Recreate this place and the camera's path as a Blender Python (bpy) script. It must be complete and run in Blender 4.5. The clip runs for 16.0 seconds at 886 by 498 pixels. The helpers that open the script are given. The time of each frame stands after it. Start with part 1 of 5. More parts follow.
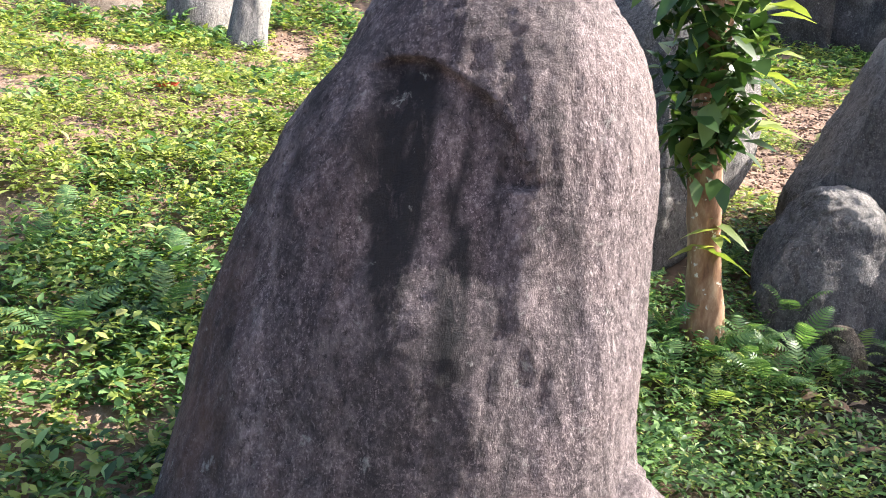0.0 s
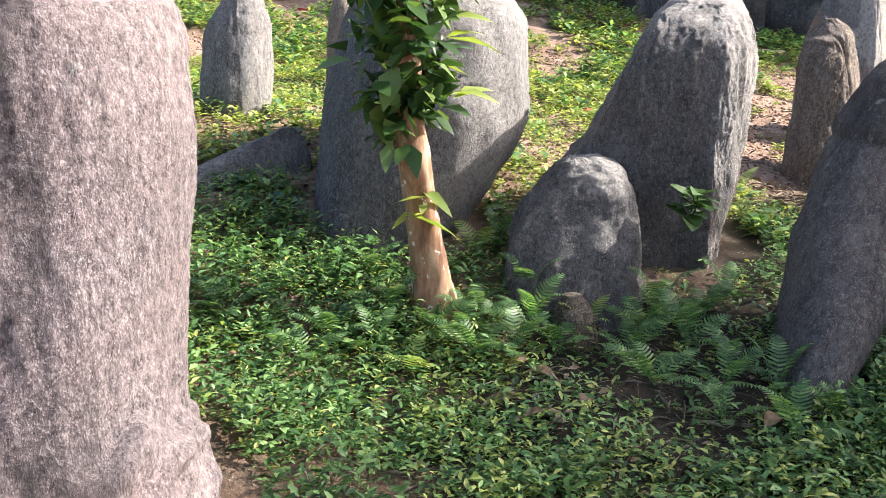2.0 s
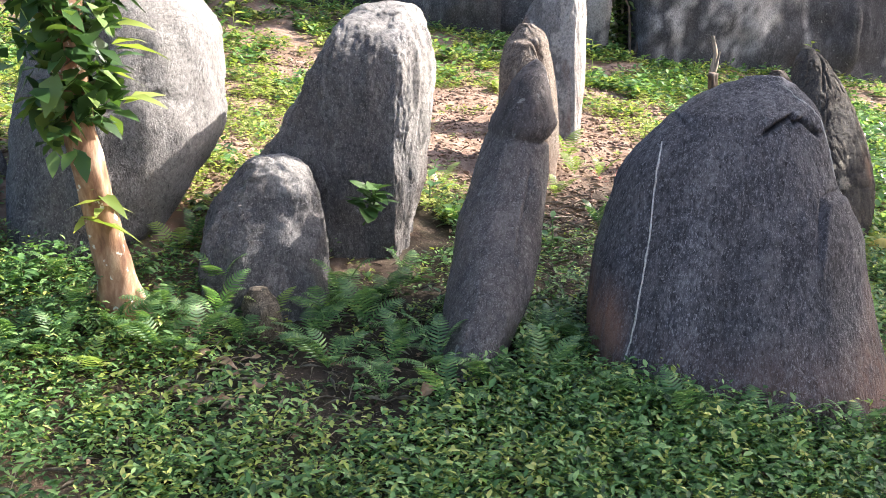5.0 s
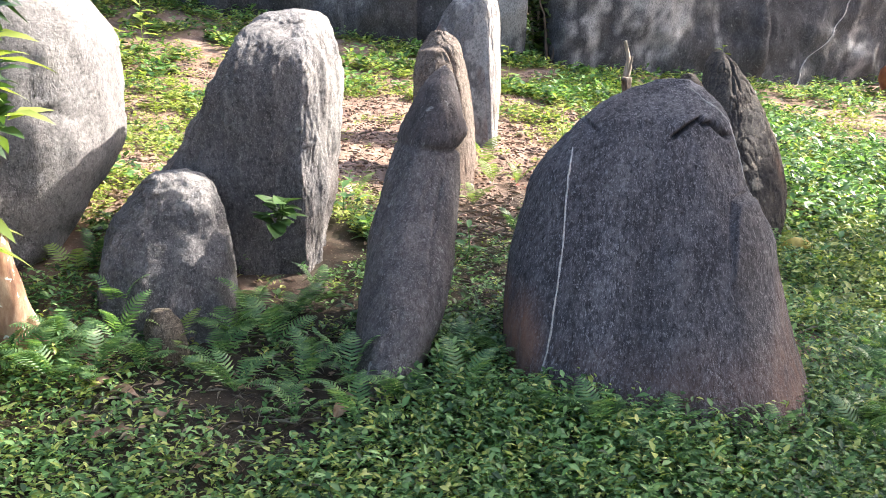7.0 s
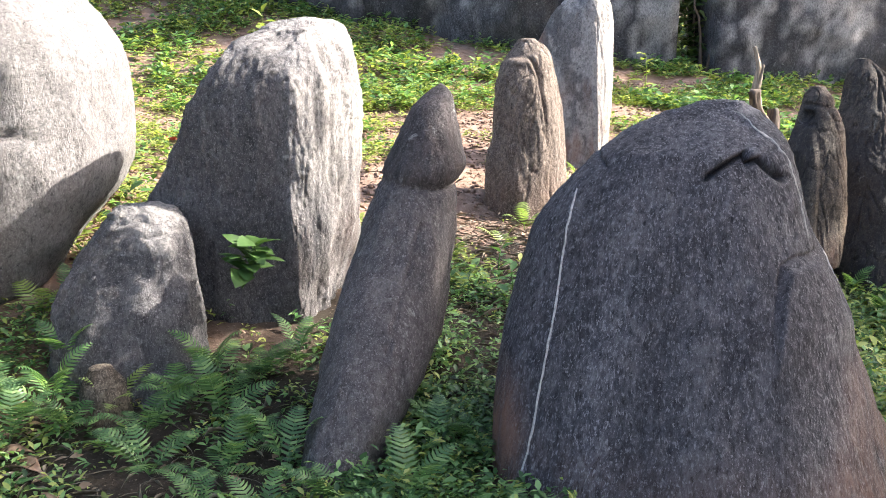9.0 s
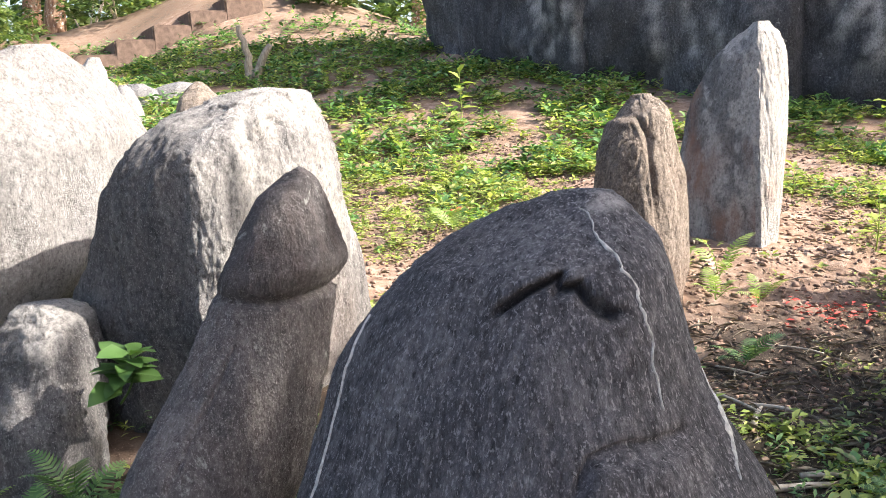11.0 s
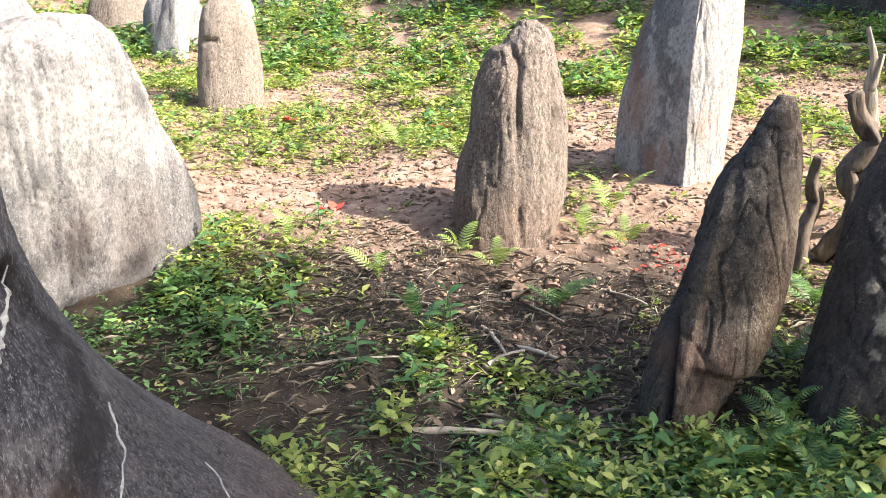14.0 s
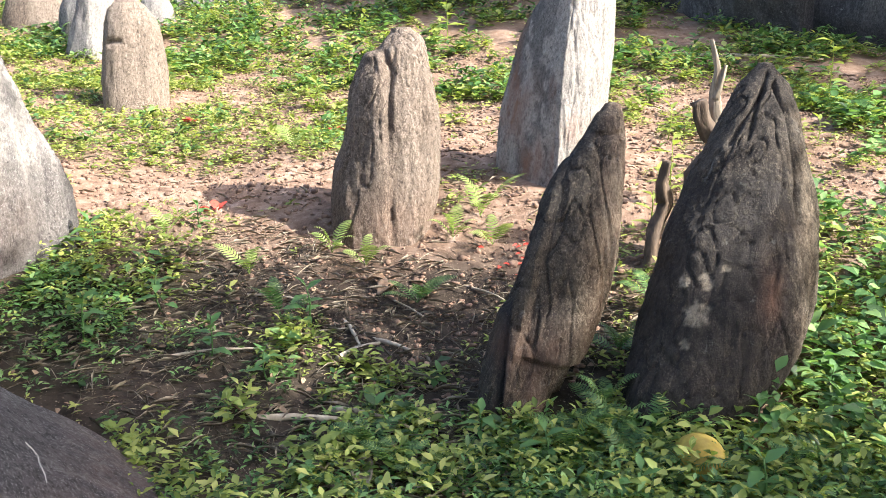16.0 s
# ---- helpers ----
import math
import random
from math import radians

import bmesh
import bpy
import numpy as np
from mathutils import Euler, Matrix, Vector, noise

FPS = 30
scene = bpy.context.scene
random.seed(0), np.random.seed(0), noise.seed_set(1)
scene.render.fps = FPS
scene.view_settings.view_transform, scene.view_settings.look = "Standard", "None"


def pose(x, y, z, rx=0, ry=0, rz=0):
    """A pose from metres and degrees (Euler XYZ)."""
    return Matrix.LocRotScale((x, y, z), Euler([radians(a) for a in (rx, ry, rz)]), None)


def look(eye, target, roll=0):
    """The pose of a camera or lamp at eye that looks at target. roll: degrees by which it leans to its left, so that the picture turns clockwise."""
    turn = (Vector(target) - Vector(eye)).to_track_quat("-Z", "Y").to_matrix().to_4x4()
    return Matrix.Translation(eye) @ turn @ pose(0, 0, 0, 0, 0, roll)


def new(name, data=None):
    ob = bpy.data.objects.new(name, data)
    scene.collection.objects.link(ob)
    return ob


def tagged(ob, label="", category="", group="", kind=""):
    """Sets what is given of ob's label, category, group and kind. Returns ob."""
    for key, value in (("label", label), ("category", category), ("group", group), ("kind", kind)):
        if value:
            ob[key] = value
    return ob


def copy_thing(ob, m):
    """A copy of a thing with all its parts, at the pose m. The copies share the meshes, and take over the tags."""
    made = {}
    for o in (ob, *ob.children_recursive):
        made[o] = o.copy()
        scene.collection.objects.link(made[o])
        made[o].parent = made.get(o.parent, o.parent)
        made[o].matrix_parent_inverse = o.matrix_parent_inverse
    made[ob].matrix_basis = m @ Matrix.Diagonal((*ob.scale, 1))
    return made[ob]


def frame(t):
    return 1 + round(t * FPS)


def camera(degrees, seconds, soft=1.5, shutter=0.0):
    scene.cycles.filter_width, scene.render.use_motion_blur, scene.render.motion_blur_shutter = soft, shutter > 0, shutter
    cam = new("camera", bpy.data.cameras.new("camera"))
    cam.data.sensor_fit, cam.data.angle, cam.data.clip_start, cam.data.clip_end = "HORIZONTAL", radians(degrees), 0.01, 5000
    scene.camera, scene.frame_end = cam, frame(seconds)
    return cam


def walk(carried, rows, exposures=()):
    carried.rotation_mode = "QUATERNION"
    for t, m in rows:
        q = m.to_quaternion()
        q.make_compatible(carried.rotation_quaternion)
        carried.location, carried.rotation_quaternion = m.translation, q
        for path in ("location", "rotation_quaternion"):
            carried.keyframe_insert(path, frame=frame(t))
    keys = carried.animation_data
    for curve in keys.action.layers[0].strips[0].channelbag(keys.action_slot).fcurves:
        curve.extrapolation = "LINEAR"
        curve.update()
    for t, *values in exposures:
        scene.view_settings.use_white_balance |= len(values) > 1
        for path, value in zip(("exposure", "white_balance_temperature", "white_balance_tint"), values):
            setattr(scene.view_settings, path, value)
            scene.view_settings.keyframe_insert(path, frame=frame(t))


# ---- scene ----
cam = camera(49.6, 16.0, 0.7)
PATH = [
    (0, (-0.772, -0.49, 1.612), (-0.535, 1.439, 1.142), 2.39),
    (0.5, (-0.536, -0.429, 1.578), (-0.19, 1.486, 1.12), 2.48),
    (1, (-0.276, -0.503, 1.569), (0.069, 1.413, 1.109), 2.27),
    (1.5, (-0.001, -0.559, 1.548), (0.282, 1.366, 1.084), 1.93),
    (2, (0.274, -0.626, 1.535), (0.438, 1.312, 1.071), 0.66),
    (2.5, (0.427, -0.676, 1.551), (0.552, 1.264, 1.078), 0.29),
    (3, (0.572, -0.756, 1.557), (0.725, 1.182, 1.086), 0.06),
    (3.5, (0.615, -0.808, 1.565), (0.889, 1.116, 1.092), 0.26),
    (4, (0.618, -0.852, 1.569), (1.028, 1.048, 1.099), 0.61),
    (4.2, (0.617, -0.867, 1.568), (1.073, 1.024, 1.101), 0.73),
    (6.5, (0.623, -0.895, 1.567), (1.318, 0.925, 1.114), 0.35),
    (7, (0.703, -0.817, 1.56), (1.428, 0.994, 1.119), 0.10),
    (7.5, (0.85, -0.669, 1.561), (1.591, 1.138, 1.129), -0.05),
    (8, (1.033, -0.539, 1.591), (1.781, 1.266, 1.164), 0.15),
    (8.5, (1.242, -0.416, 1.581), (1.899, 1.421, 1.142), 0.14),
    (8.7, (1.342, -0.407, 1.574), (1.875, 1.469, 1.132), -0.14),
    (10.8, (2.6, 0.19, 1.561), (2.274, 2.139, 1.252), -3.14),
    (11, (2.713, 0.273, 1.565), (2.373, 2.222, 1.27), -3.22),
    (11.5, (3.002, 0.411, 1.632), (2.691, 2.364, 1.333), -2.48),
    (11.8, (3.144, 0.513, 1.631), (2.909, 2.472, 1.3), -1.99),
    (12, (3.283, 0.556, 1.622), (3.073, 2.513, 1.265), -1.57),
    (12.1, (3.357, 0.562, 1.623), (3.155, 2.517, 1.253), -1.28),
    (12.5, (3.634, 0.599, 1.631), (3.402, 2.541, 1.215), -1.17),
    (13, (3.932, 0.658, 1.601), (3.567, 2.574, 1.159), -0.87),
    (13.5, (4.141, 0.683, 1.61), (3.57, 2.541, 1.139), -0.67),
    (14, (4.35, 0.689, 1.611), (3.51, 2.44, 1.132), -1.83),
    (14.5, (4.481, 0.641, 1.633), (3.551, 2.344, 1.149), -1.77),
    (15, (4.604, 0.665, 1.622), (3.731, 2.401, 1.147), -1.37),
    (15.5, (4.7, 0.673, 1.62), (3.899, 2.444, 1.146), -1.13),
    (16, (4.724, 0.675, 1.617), (3.978, 2.469, 1.144), -0.83),
]
EXPOSURES = [(0.0, 1.9, 6250, 12.5), (2.0, 1.85, 6250, 12.0), (4.0, 2.03, 6250, 12.0), (7.0, 2.22, 6250, 12.5), (8.7, 2.24, 6250, 12.5), (10.8, 1.97, 6300, 11.0),
             (11.3, 1.97, 6300, 10.5), (12.5, 2.07, 6250, 9.8), (16.0, 1.93, 6250, 9.8)]
walk(cam, [(t, look(eye, target, roll)) for t, eye, target, roll in PATH], EXPOSURES)

# ---- light ----
SUN_AZ, SUN_EL = radians(86.0), radians(37.0)
SUN_TO = Vector((math.sin(SUN_AZ) * math.cos(SUN_EL), math.cos(SUN_AZ) * math.cos(SUN_EL), math.sin(SUN_EL)))
world = bpy.data.worlds.new("sky")
world.use_nodes = True
scene.world = world
wn = world.node_tree.nodes
sky = wn.new("ShaderNodeTexSky")
sky.sky_type = "NISHITA"
sky.sun_disc = False
sky.sun_elevation, sky.sun_rotation = SUN_EL, SUN_AZ
sky.dust_density, sky.ozone_density = 4.0, 0.6
world.node_tree.links.new(sky.outputs[0], wn["Background"].inputs[0])
wn["Background"].inputs[1].default_value = 0.125
sun = new("sun", bpy.data.lights.new("sun", "SUN"))
sun.data.energy, sun.data.angle, sun.data.color = 4.4, radians(0.6), (1.0, 0.93, 0.82)
sun.matrix_world = look(SUN_TO * 30, (0, 0, 0))
scene.view_settings.exposure = 0.65


# ---- helpers of this scene ----
MOUNDS = [(0.6, -0.8, 2, 0.033), (2.6, 0.2, 2, -0.033), (4.7, 0.7, 2, 0.061), (0.7, 2.2, 1, -0.146), (1.8, 3.1, 1, 0.114),
          (2.2, 1.7, 1, 0.101), (-0.4, 4.2, 1.3, 0.224), (3.4, 3.7, 1, -0.203), (4.4, 3.8, 1, 0.032), (2.9, 5, 1, 0.119),
          (1.2, 6.4, 1.6, -0.125), (-0.6, 8.7, 2.2, -0.201), (4.6, 10, 2.5, 0.042), (0.1, 11.8, 2.5, 0.382), (-2.5, 11.2, 2.5, -0.162), (-3.0, 15.6, 1.7, 0.95), (-4.2, 12.8, 1.0, -0.35)]


def lie(x, y):
    """Height of the hillside, without its small bumps; works on arrays too."""
    yy = np.where(y > 14, 14 + 9 * np.tanh((y - 14) / 18), np.where(y < -3, -3 + 4 * np.tanh((y + 3) / 8), y))
    xx = np.where(x > 9, 9 + 6 * np.tanh((x - 9) / 12), np.where(x < -6, -6 + 6 * np.tanh((x + 6) / 12), x))
    z = 0.1885 - 0.0724 * xx + 0.1574 * yy
    for a, b, s, k in MOUNDS:
        z = z + k * np.exp(-((x - a) ** 2 + (y - b) ** 2) / (2 * s * s))
    return z


def bumps(x, y):
    return 0.05 * noise.noise((x * 1.6, y * 1.6, 3.1)) + 0.022 * noise.noise((x * 5, y * 5, 7.7)) + 0.012 * noise.noise((x * 14, y * 14, 1.3))


def ground_z(x, y):
    return float(lie(x, y)) + bumps(x, y)


def mesh_of(name, verts, faces, material=None, smooth=True):
    me = bpy.data.meshes.new(name)
    me.from_pydata([tuple(v) for v in verts], [], [tuple(int(i) for i in f) for f in faces])
    if smooth:
        me.polygons.foreach_set("use_smooth", [True] * len(me.polygons))
    if material:
        me.materials.append(material)
    me.update()
    return me


def part_of(name, me, parent, label="", m=None):
    ob = new(name, me)
    ob.parent = parent
    if m is not None:
        ob.matrix_basis = m
    return tagged(ob, label) if label else ob


# ---- materials ----
def nodes_of(name):
    m = bpy.data.materials.new(name)
    m.use_nodes = True
    t = m.node_tree
    return m, t, t.nodes, t.links, t.nodes["Principled BSDF"]


def noise_node(t, co, scale, detail=4.0, rough=0.6, stretch=None, dist=0.0):
    n = t.nodes.new("ShaderNodeTexNoise")
    n.inputs["Scale"].default_value, n.inputs["Detail"].default_value, n.inputs["Roughness"].default_value = scale, detail, rough
    n.inputs["Distortion"].default_value = dist
    if stretch:
        mp = t.nodes.new("ShaderNodeMapping")
        mp.inputs["Scale"].default_value = stretch
        t.links.new(co, mp.inputs[0])
        co = mp.outputs[0]
    t.links.new(co, n.inputs["Vector"])
    return n.outputs["Fac"]


def ramp(t, fac, stops):
    r = t.nodes.new("ShaderNodeValToRGB")
    e = r.color_ramp.elements
    while len(e) < len(stops):
        e.new(0.5)
    for el, (p, c) in zip(e, stops):
        el.position, el.color = p, (*c, 1) if len(c) == 3 else c
    t.links.new(fac, r.inputs[0])
    return r.outputs[0]


def mix(t, fac, a, b, how="MIX"):
    n = t.nodes.new("ShaderNodeMix")
    n.data_type, n.blend_type = "RGBA", how
    for sock, v in ((n.inputs[0], fac), (n.inputs[6], a), (n.inputs[7], b)):
        if isinstance(v, bpy.types.NodeSocket):
            t.links.new(v, sock)
        elif isinstance(v, (int, float)):
            sock.default_value = v
        else:
            sock.default_value = (*v, 1)
    return n.outputs[2]


def maths(t, how, a, b=0.0):
    n = t.nodes.new("ShaderNodeMath")
    n.operation = how
    n.use_clamp = True
    for sock, v in ((n.inputs[0], a), (n.inputs[1], b)):
        if isinstance(v, bpy.types.NodeSocket):
            t.links.new(v, sock)
        else:
            sock.default_value = v
    return n.outputs[0]


def bump(t, bsdf, height, strength, distance):
    b = t.nodes.new("ShaderNodeBump")
    b.inputs["Strength"].default_value, b.inputs["Distance"].default_value = strength, distance
    t.links.new(height, b.inputs["Height"])
    t.links.new(b.outputs[0], bsdf.inputs["Normal"])


def attribute(t, name):
    n = t.nodes.new("ShaderNodeAttribute")
    n.attribute_name = name
    return n.outputs["Fac"]


BW = lambda lo, hi: [(lo, (0, 0, 0)), (hi, (1, 1, 1))]


def stone_material(name, dark, mid, pale, warm, grain=1.0, streak=0.5, lichen=0.5, warmth=0.4, speck=0.5, vert=0.7):
    """Weathered metamorphic stone: vertical grain, fine speckle; one attribute for stains and painted shade, pale for
    lichen, worn skin and painted sunlight.
    """
    m, t, n, l, b = nodes_of(name)
    co = n.new("ShaderNodeTexCoord").outputs["Object"]
    g1 = noise_node(t, co, 6, 7, 0.72, (1.7, 1.7, 0.6), 0.3)
    g2 = noise_node(t, co, 62, 6, 0.82, (1.1, 1.1, vert))
    g3 = noise_node(t, co, 190, 3, 0.7, (1.0, 1.0, vert))
    run = noise_node(t, co, 5, 5, 0.7, (5.0, 5.0, 0.22))
    big = noise_node(t, co, 2.2, 5, 0.6)
    col = ramp(t, g1, [(0.32, dark), (0.52, mid), (0.70, pale)])
    col = mix(t, maths(t, "MULTIPLY", ramp(t, big, BW(0.45, 0.65)), warmth), col, warm)
    col = mix(t, maths(t, "MULTIPLY", ramp(t, run, [(0.33, (1, 1, 1)), (0.48, (0, 0, 0))]), 0.5), col, tuple(0.4 * c for c in dark))
    col = mix(t, maths(t, "MULTIPLY", ramp(t, g2, BW(0.52, 0.66)), 0.6 * grain), col, tuple(min(1, 1.5 * c) for c in pale))
    col = mix(t, maths(t, "MULTIPLY", ramp(t, g2, [(0.36, (1, 1, 1)), (0.49, (0, 0, 0))]), 0.75 * grain), col, tuple(0.4 * c for c in dark))
    col = mix(t, maths(t, "MULTIPLY", ramp(t, g3, BW(0.56, 0.64)), speck), col, tuple(min(1, 2.0 * c + 0.04) for c in pale))
    # dark channel: real stains, and shaded sides put into the colour
    st = maths(t, "MULTIPLY", attribute(t, "stain_shade"), maths(t, "ADD", ramp(t, run, BW(0.3, 0.6)), 0.45))
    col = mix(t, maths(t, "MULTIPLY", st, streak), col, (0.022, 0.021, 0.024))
    # pale channel: lichen and worn skin, and sunlit sides put into the colour
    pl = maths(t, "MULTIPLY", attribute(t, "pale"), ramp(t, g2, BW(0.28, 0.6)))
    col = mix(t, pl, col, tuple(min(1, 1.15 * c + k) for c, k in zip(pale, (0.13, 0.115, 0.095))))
    ru = maths(t, "MULTIPLY", attribute(t, "rust"), ramp(t, g1, BW(0.3, 0.6)))
    col = mix(t, maths(t, "MULTIPLY", ru, 0.8), col, (0.25, 0.13, 0.085))
    li = ramp(t, noise_node(t, co, 16, 6, 0.72, None, 0.4), BW(0.62, 0.68))
    col = mix(t, maths(t, "MULTIPLY", li, lichen), col, (0.42, 0.43, 0.40))
    l.new(col, b.inputs["Base Color"])
    b.inputs["Roughness"].default_value = 0.86
    b.inputs["Specular IOR Level"].default_value = 0.25
    hgt = maths(t, "ADD", maths(t, "MULTIPLY", g2, 0.55), maths(t, "ADD", maths(t, "MULTIPLY", g1, 0.5), maths(t, "MULTIPLY", g3, 0.2)))
    bump(t, b, hgt, 1.0, 0.03)
    return m


GREY_STONE = stone_material("grey_stone", (0.085, 0.083, 0.088), (0.165, 0.158, 0.16), (0.26, 0.248, 0.24), (0.20, 0.165, 0.145), streak=0.8)
MAUVE_STONE = stone_material("mauve_stone", (0.075, 0.06, 0.069), (0.16, 0.13, 0.138), (0.31, 0.26, 0.26), (0.25, 0.17, 0.165), streak=1.0, grain=1.2, speck=0.4)
DARK_STONE = stone_material("dark_stone", (0.052, 0.052, 0.062), (0.105, 0.103, 0.115), (0.20, 0.195, 0.205), (0.14, 0.115, 0.11), lichen=0.12, warmth=0.3, speck=0.65, vert=0.3, grain=1.3, streak=0.9)
BROWN_STONE = stone_material("brown_stone", (0.045, 0.037, 0.029), (0.115, 0.095, 0.073), (0.22, 0.185, 0.14), (0.20, 0.135, 0.075), grain=1.2, lichen=0.2, warmth=0.6, streak=0.8)
TAN_STONE = stone_material("tan_stone", (0.085, 0.066, 0.053), (0.16, 0.126, 0.102), (0.245, 0.20, 0.165), (0.20, 0.135, 0.098), grain=1.1, lichen=0.12)
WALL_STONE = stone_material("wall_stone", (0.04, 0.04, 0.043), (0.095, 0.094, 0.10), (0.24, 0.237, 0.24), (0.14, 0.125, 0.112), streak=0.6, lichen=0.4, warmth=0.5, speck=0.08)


def plain(name, c1, c2, scale=30.0, rough=0.8, depth=0.004, stretch=None, random_by=None):
    m, t, n, l, b = nodes_of(name)
    co = n.new("ShaderNodeTexCoord").outputs["Object"]
    f = noise_node(t, co, scale, 5, 0.65, stretch)
    col = ramp(t, f, [(0.3, c1), (0.7, c2)])
    if random_by:
        r = n.new("ShaderNodeNewGeometry").outputs["Random Per Island"]
        col = mix(t, 1.0, col, ramp(t, r, [(0, (0.6, 0.6, 0.6)), (1, (1, 1, 1))]), "MULTIPLY")
    l.new(col, b.inputs["Base Color"])
    b.inputs["Roughness"].default_value = rough
    bump(t, b, f, 0.6, depth)
    return m


def leaf_material(name, low, mid, high, through_amount=0.35, gloss=0.42):
    m, t, n, l, b = nodes_of(name)
    r = n.new("ShaderNodeNewGeometry").outputs["Random Per Island"]
    col = ramp(t, r, [(0, low), (0.55, mid), (0.97, high)])
    co = n.new("ShaderNodeTexCoord").outputs["Object"]
    col = mix(t, 0.6, col, ramp(t, noise_node(t, co, 1.7, 4), [(0.3, (0.5, 0.55, 0.45)), (0.7, (1, 1, 1))]), "MULTIPLY")
    l.new(col, b.inputs["Base Color"])
    b.inputs["Roughness"].default_value = gloss
    b.inputs["Specular IOR Level"].default_value = 0.35
    tr = n.new("ShaderNodeBsdfTranslucent")
    l.new(mix(t, 1.0, col, (1.5, 1.6, 0.8), "MULTIPLY"), tr.inputs[0])
    mx = n.new("ShaderNodeMixShader")
    mx.inputs[0].default_value = through_amount
    l.new(b.outputs[0], mx.inputs[1])
    l.new(tr.outputs[0], mx.inputs[2])
    l.new(mx.outputs[0], n["Material Output"].inputs[0])
    return m


LEAF = leaf_material("ground_leaf", (0.022, 0.05, 0.016), (0.105, 0.215, 0.072), (0.28, 0.42, 0.165))
LEAF_PALE = leaf_material("sunny_leaf", (0.08, 0.125, 0.025), (0.29, 0.35, 0.085), (0.50, 0.50, 0.18))
FERN_GREEN = leaf_material("fern_green", (0.06, 0.13, 0.05), (0.13, 0.23, 0.09), (0.23, 0.34, 0.13))
FERN_LIGHT = leaf_material("fern_light", (0.21, 0.29, 0.08), (0.28, 0.36, 0.12), (0.34, 0.41, 0.15))
TREE_LEAF = leaf_material("tree_leaf", (0.025, 0.06, 0.018), (0.065, 0.13, 0.036), (0.17, 0.24, 0.065), 0.25, 0.42)
DRY_LEAF = plain("dry_leaf", (0.20, 0.11, 0.06), (0.42, 0.30, 0.20), 40, 0.8, 0.002, None, True)
STRAW = plain("straw", (0.15, 0.118, 0.08), (0.44, 0.38, 0.29), 60, 0.85, 0.002, None, True)
STICK_WOOD = plain("stick_wood", (0.28, 0.22, 0.16), (0.55, 0.48, 0.38), 30, 0.85, 0.003, (1, 1, 0.2))
DEAD_WOOD = plain("dead_wood", (0.03, 0.02, 0.014), (0.13, 0.088, 0.058), 22, 0.8, 0.012, (2, 2, 0.5))
PALE_WOOD = plain("pale_wood", (0.11, 0.085, 0.06), (0.36, 0.30, 0.23), 30, 0.8, 0.004, (3, 3, 0.4))
LICHEN = plain("lichen_crust", (0.17, 0.17, 0.165), (0.46, 0.45, 0.43), 70, 0.9, 0.002)
QUARTZ = plain("quartz", (0.17, 0.155, 0.14), (0.50, 0.47, 0.44), 90, 0.6, 0.002)
RED_PETAL = plain("red_petal", (0.45, 0.03, 0.02), (0.65, 0.09, 0.05), 40, 0.6, 0.001, None, True)
CLOD = plain("soil_clod", (0.13, 0.078, 0.054), (0.34, 0.22, 0.16), 25, 0.95, 0.006, None, True)
COCONUT = plain("coconut_husk", (0.30, 0.20, 0.03), (0.62, 0.46, 0.10), 14, 0.55, 0.004)
STEP_EARTH = plain("step_concrete", (0.075, 0.046, 0.034), (0.18, 0.12, 0.088), 12, 0.9, 0.006)
TERRACOTTA = plain("terracotta", (0.24, 0.065, 0.025), (0.4, 0.13, 0.05), 14, 0.7, 0.003)
FAR_LEAF = leaf_material("far_leaf", (0.04, 0.075, 0.025), (0.09, 0.14, 0.04), (0.2, 0.24, 0.09))


def bark_material():
    m, t, n, l, b = nodes_of("guava_bark")
    co = n.new("ShaderNodeTexCoord").outputs["Object"]
    g = noise_node(t, co, 14, 6, 0.65, (1.6, 1.6, 0.5))
    col = ramp(t, g, [(0.3, (0.11, 0.05, 0.028)), (0.5, (0.25, 0.135, 0.075)), (0.68, (0.42, 0.29, 0.19))])
    col = mix(t, ramp(t, noise_node(t, co, 26, 3, 0.5), BW(0.63, 0.66)), col, (0.56, 0.54, 0.48))
    col = mix(t, ramp(t, noise_node(t, co, 9, 4, 0.6), BW(0.6, 0.72)), col, (0.12, 0.06, 0.035))
    l.new(col, b.inputs["Base Color"])
    b.inputs["Roughness"].default_value = 0.75
    bump(t, b, g, 0.8, 0.006)
    return m


BARK = bark_material()


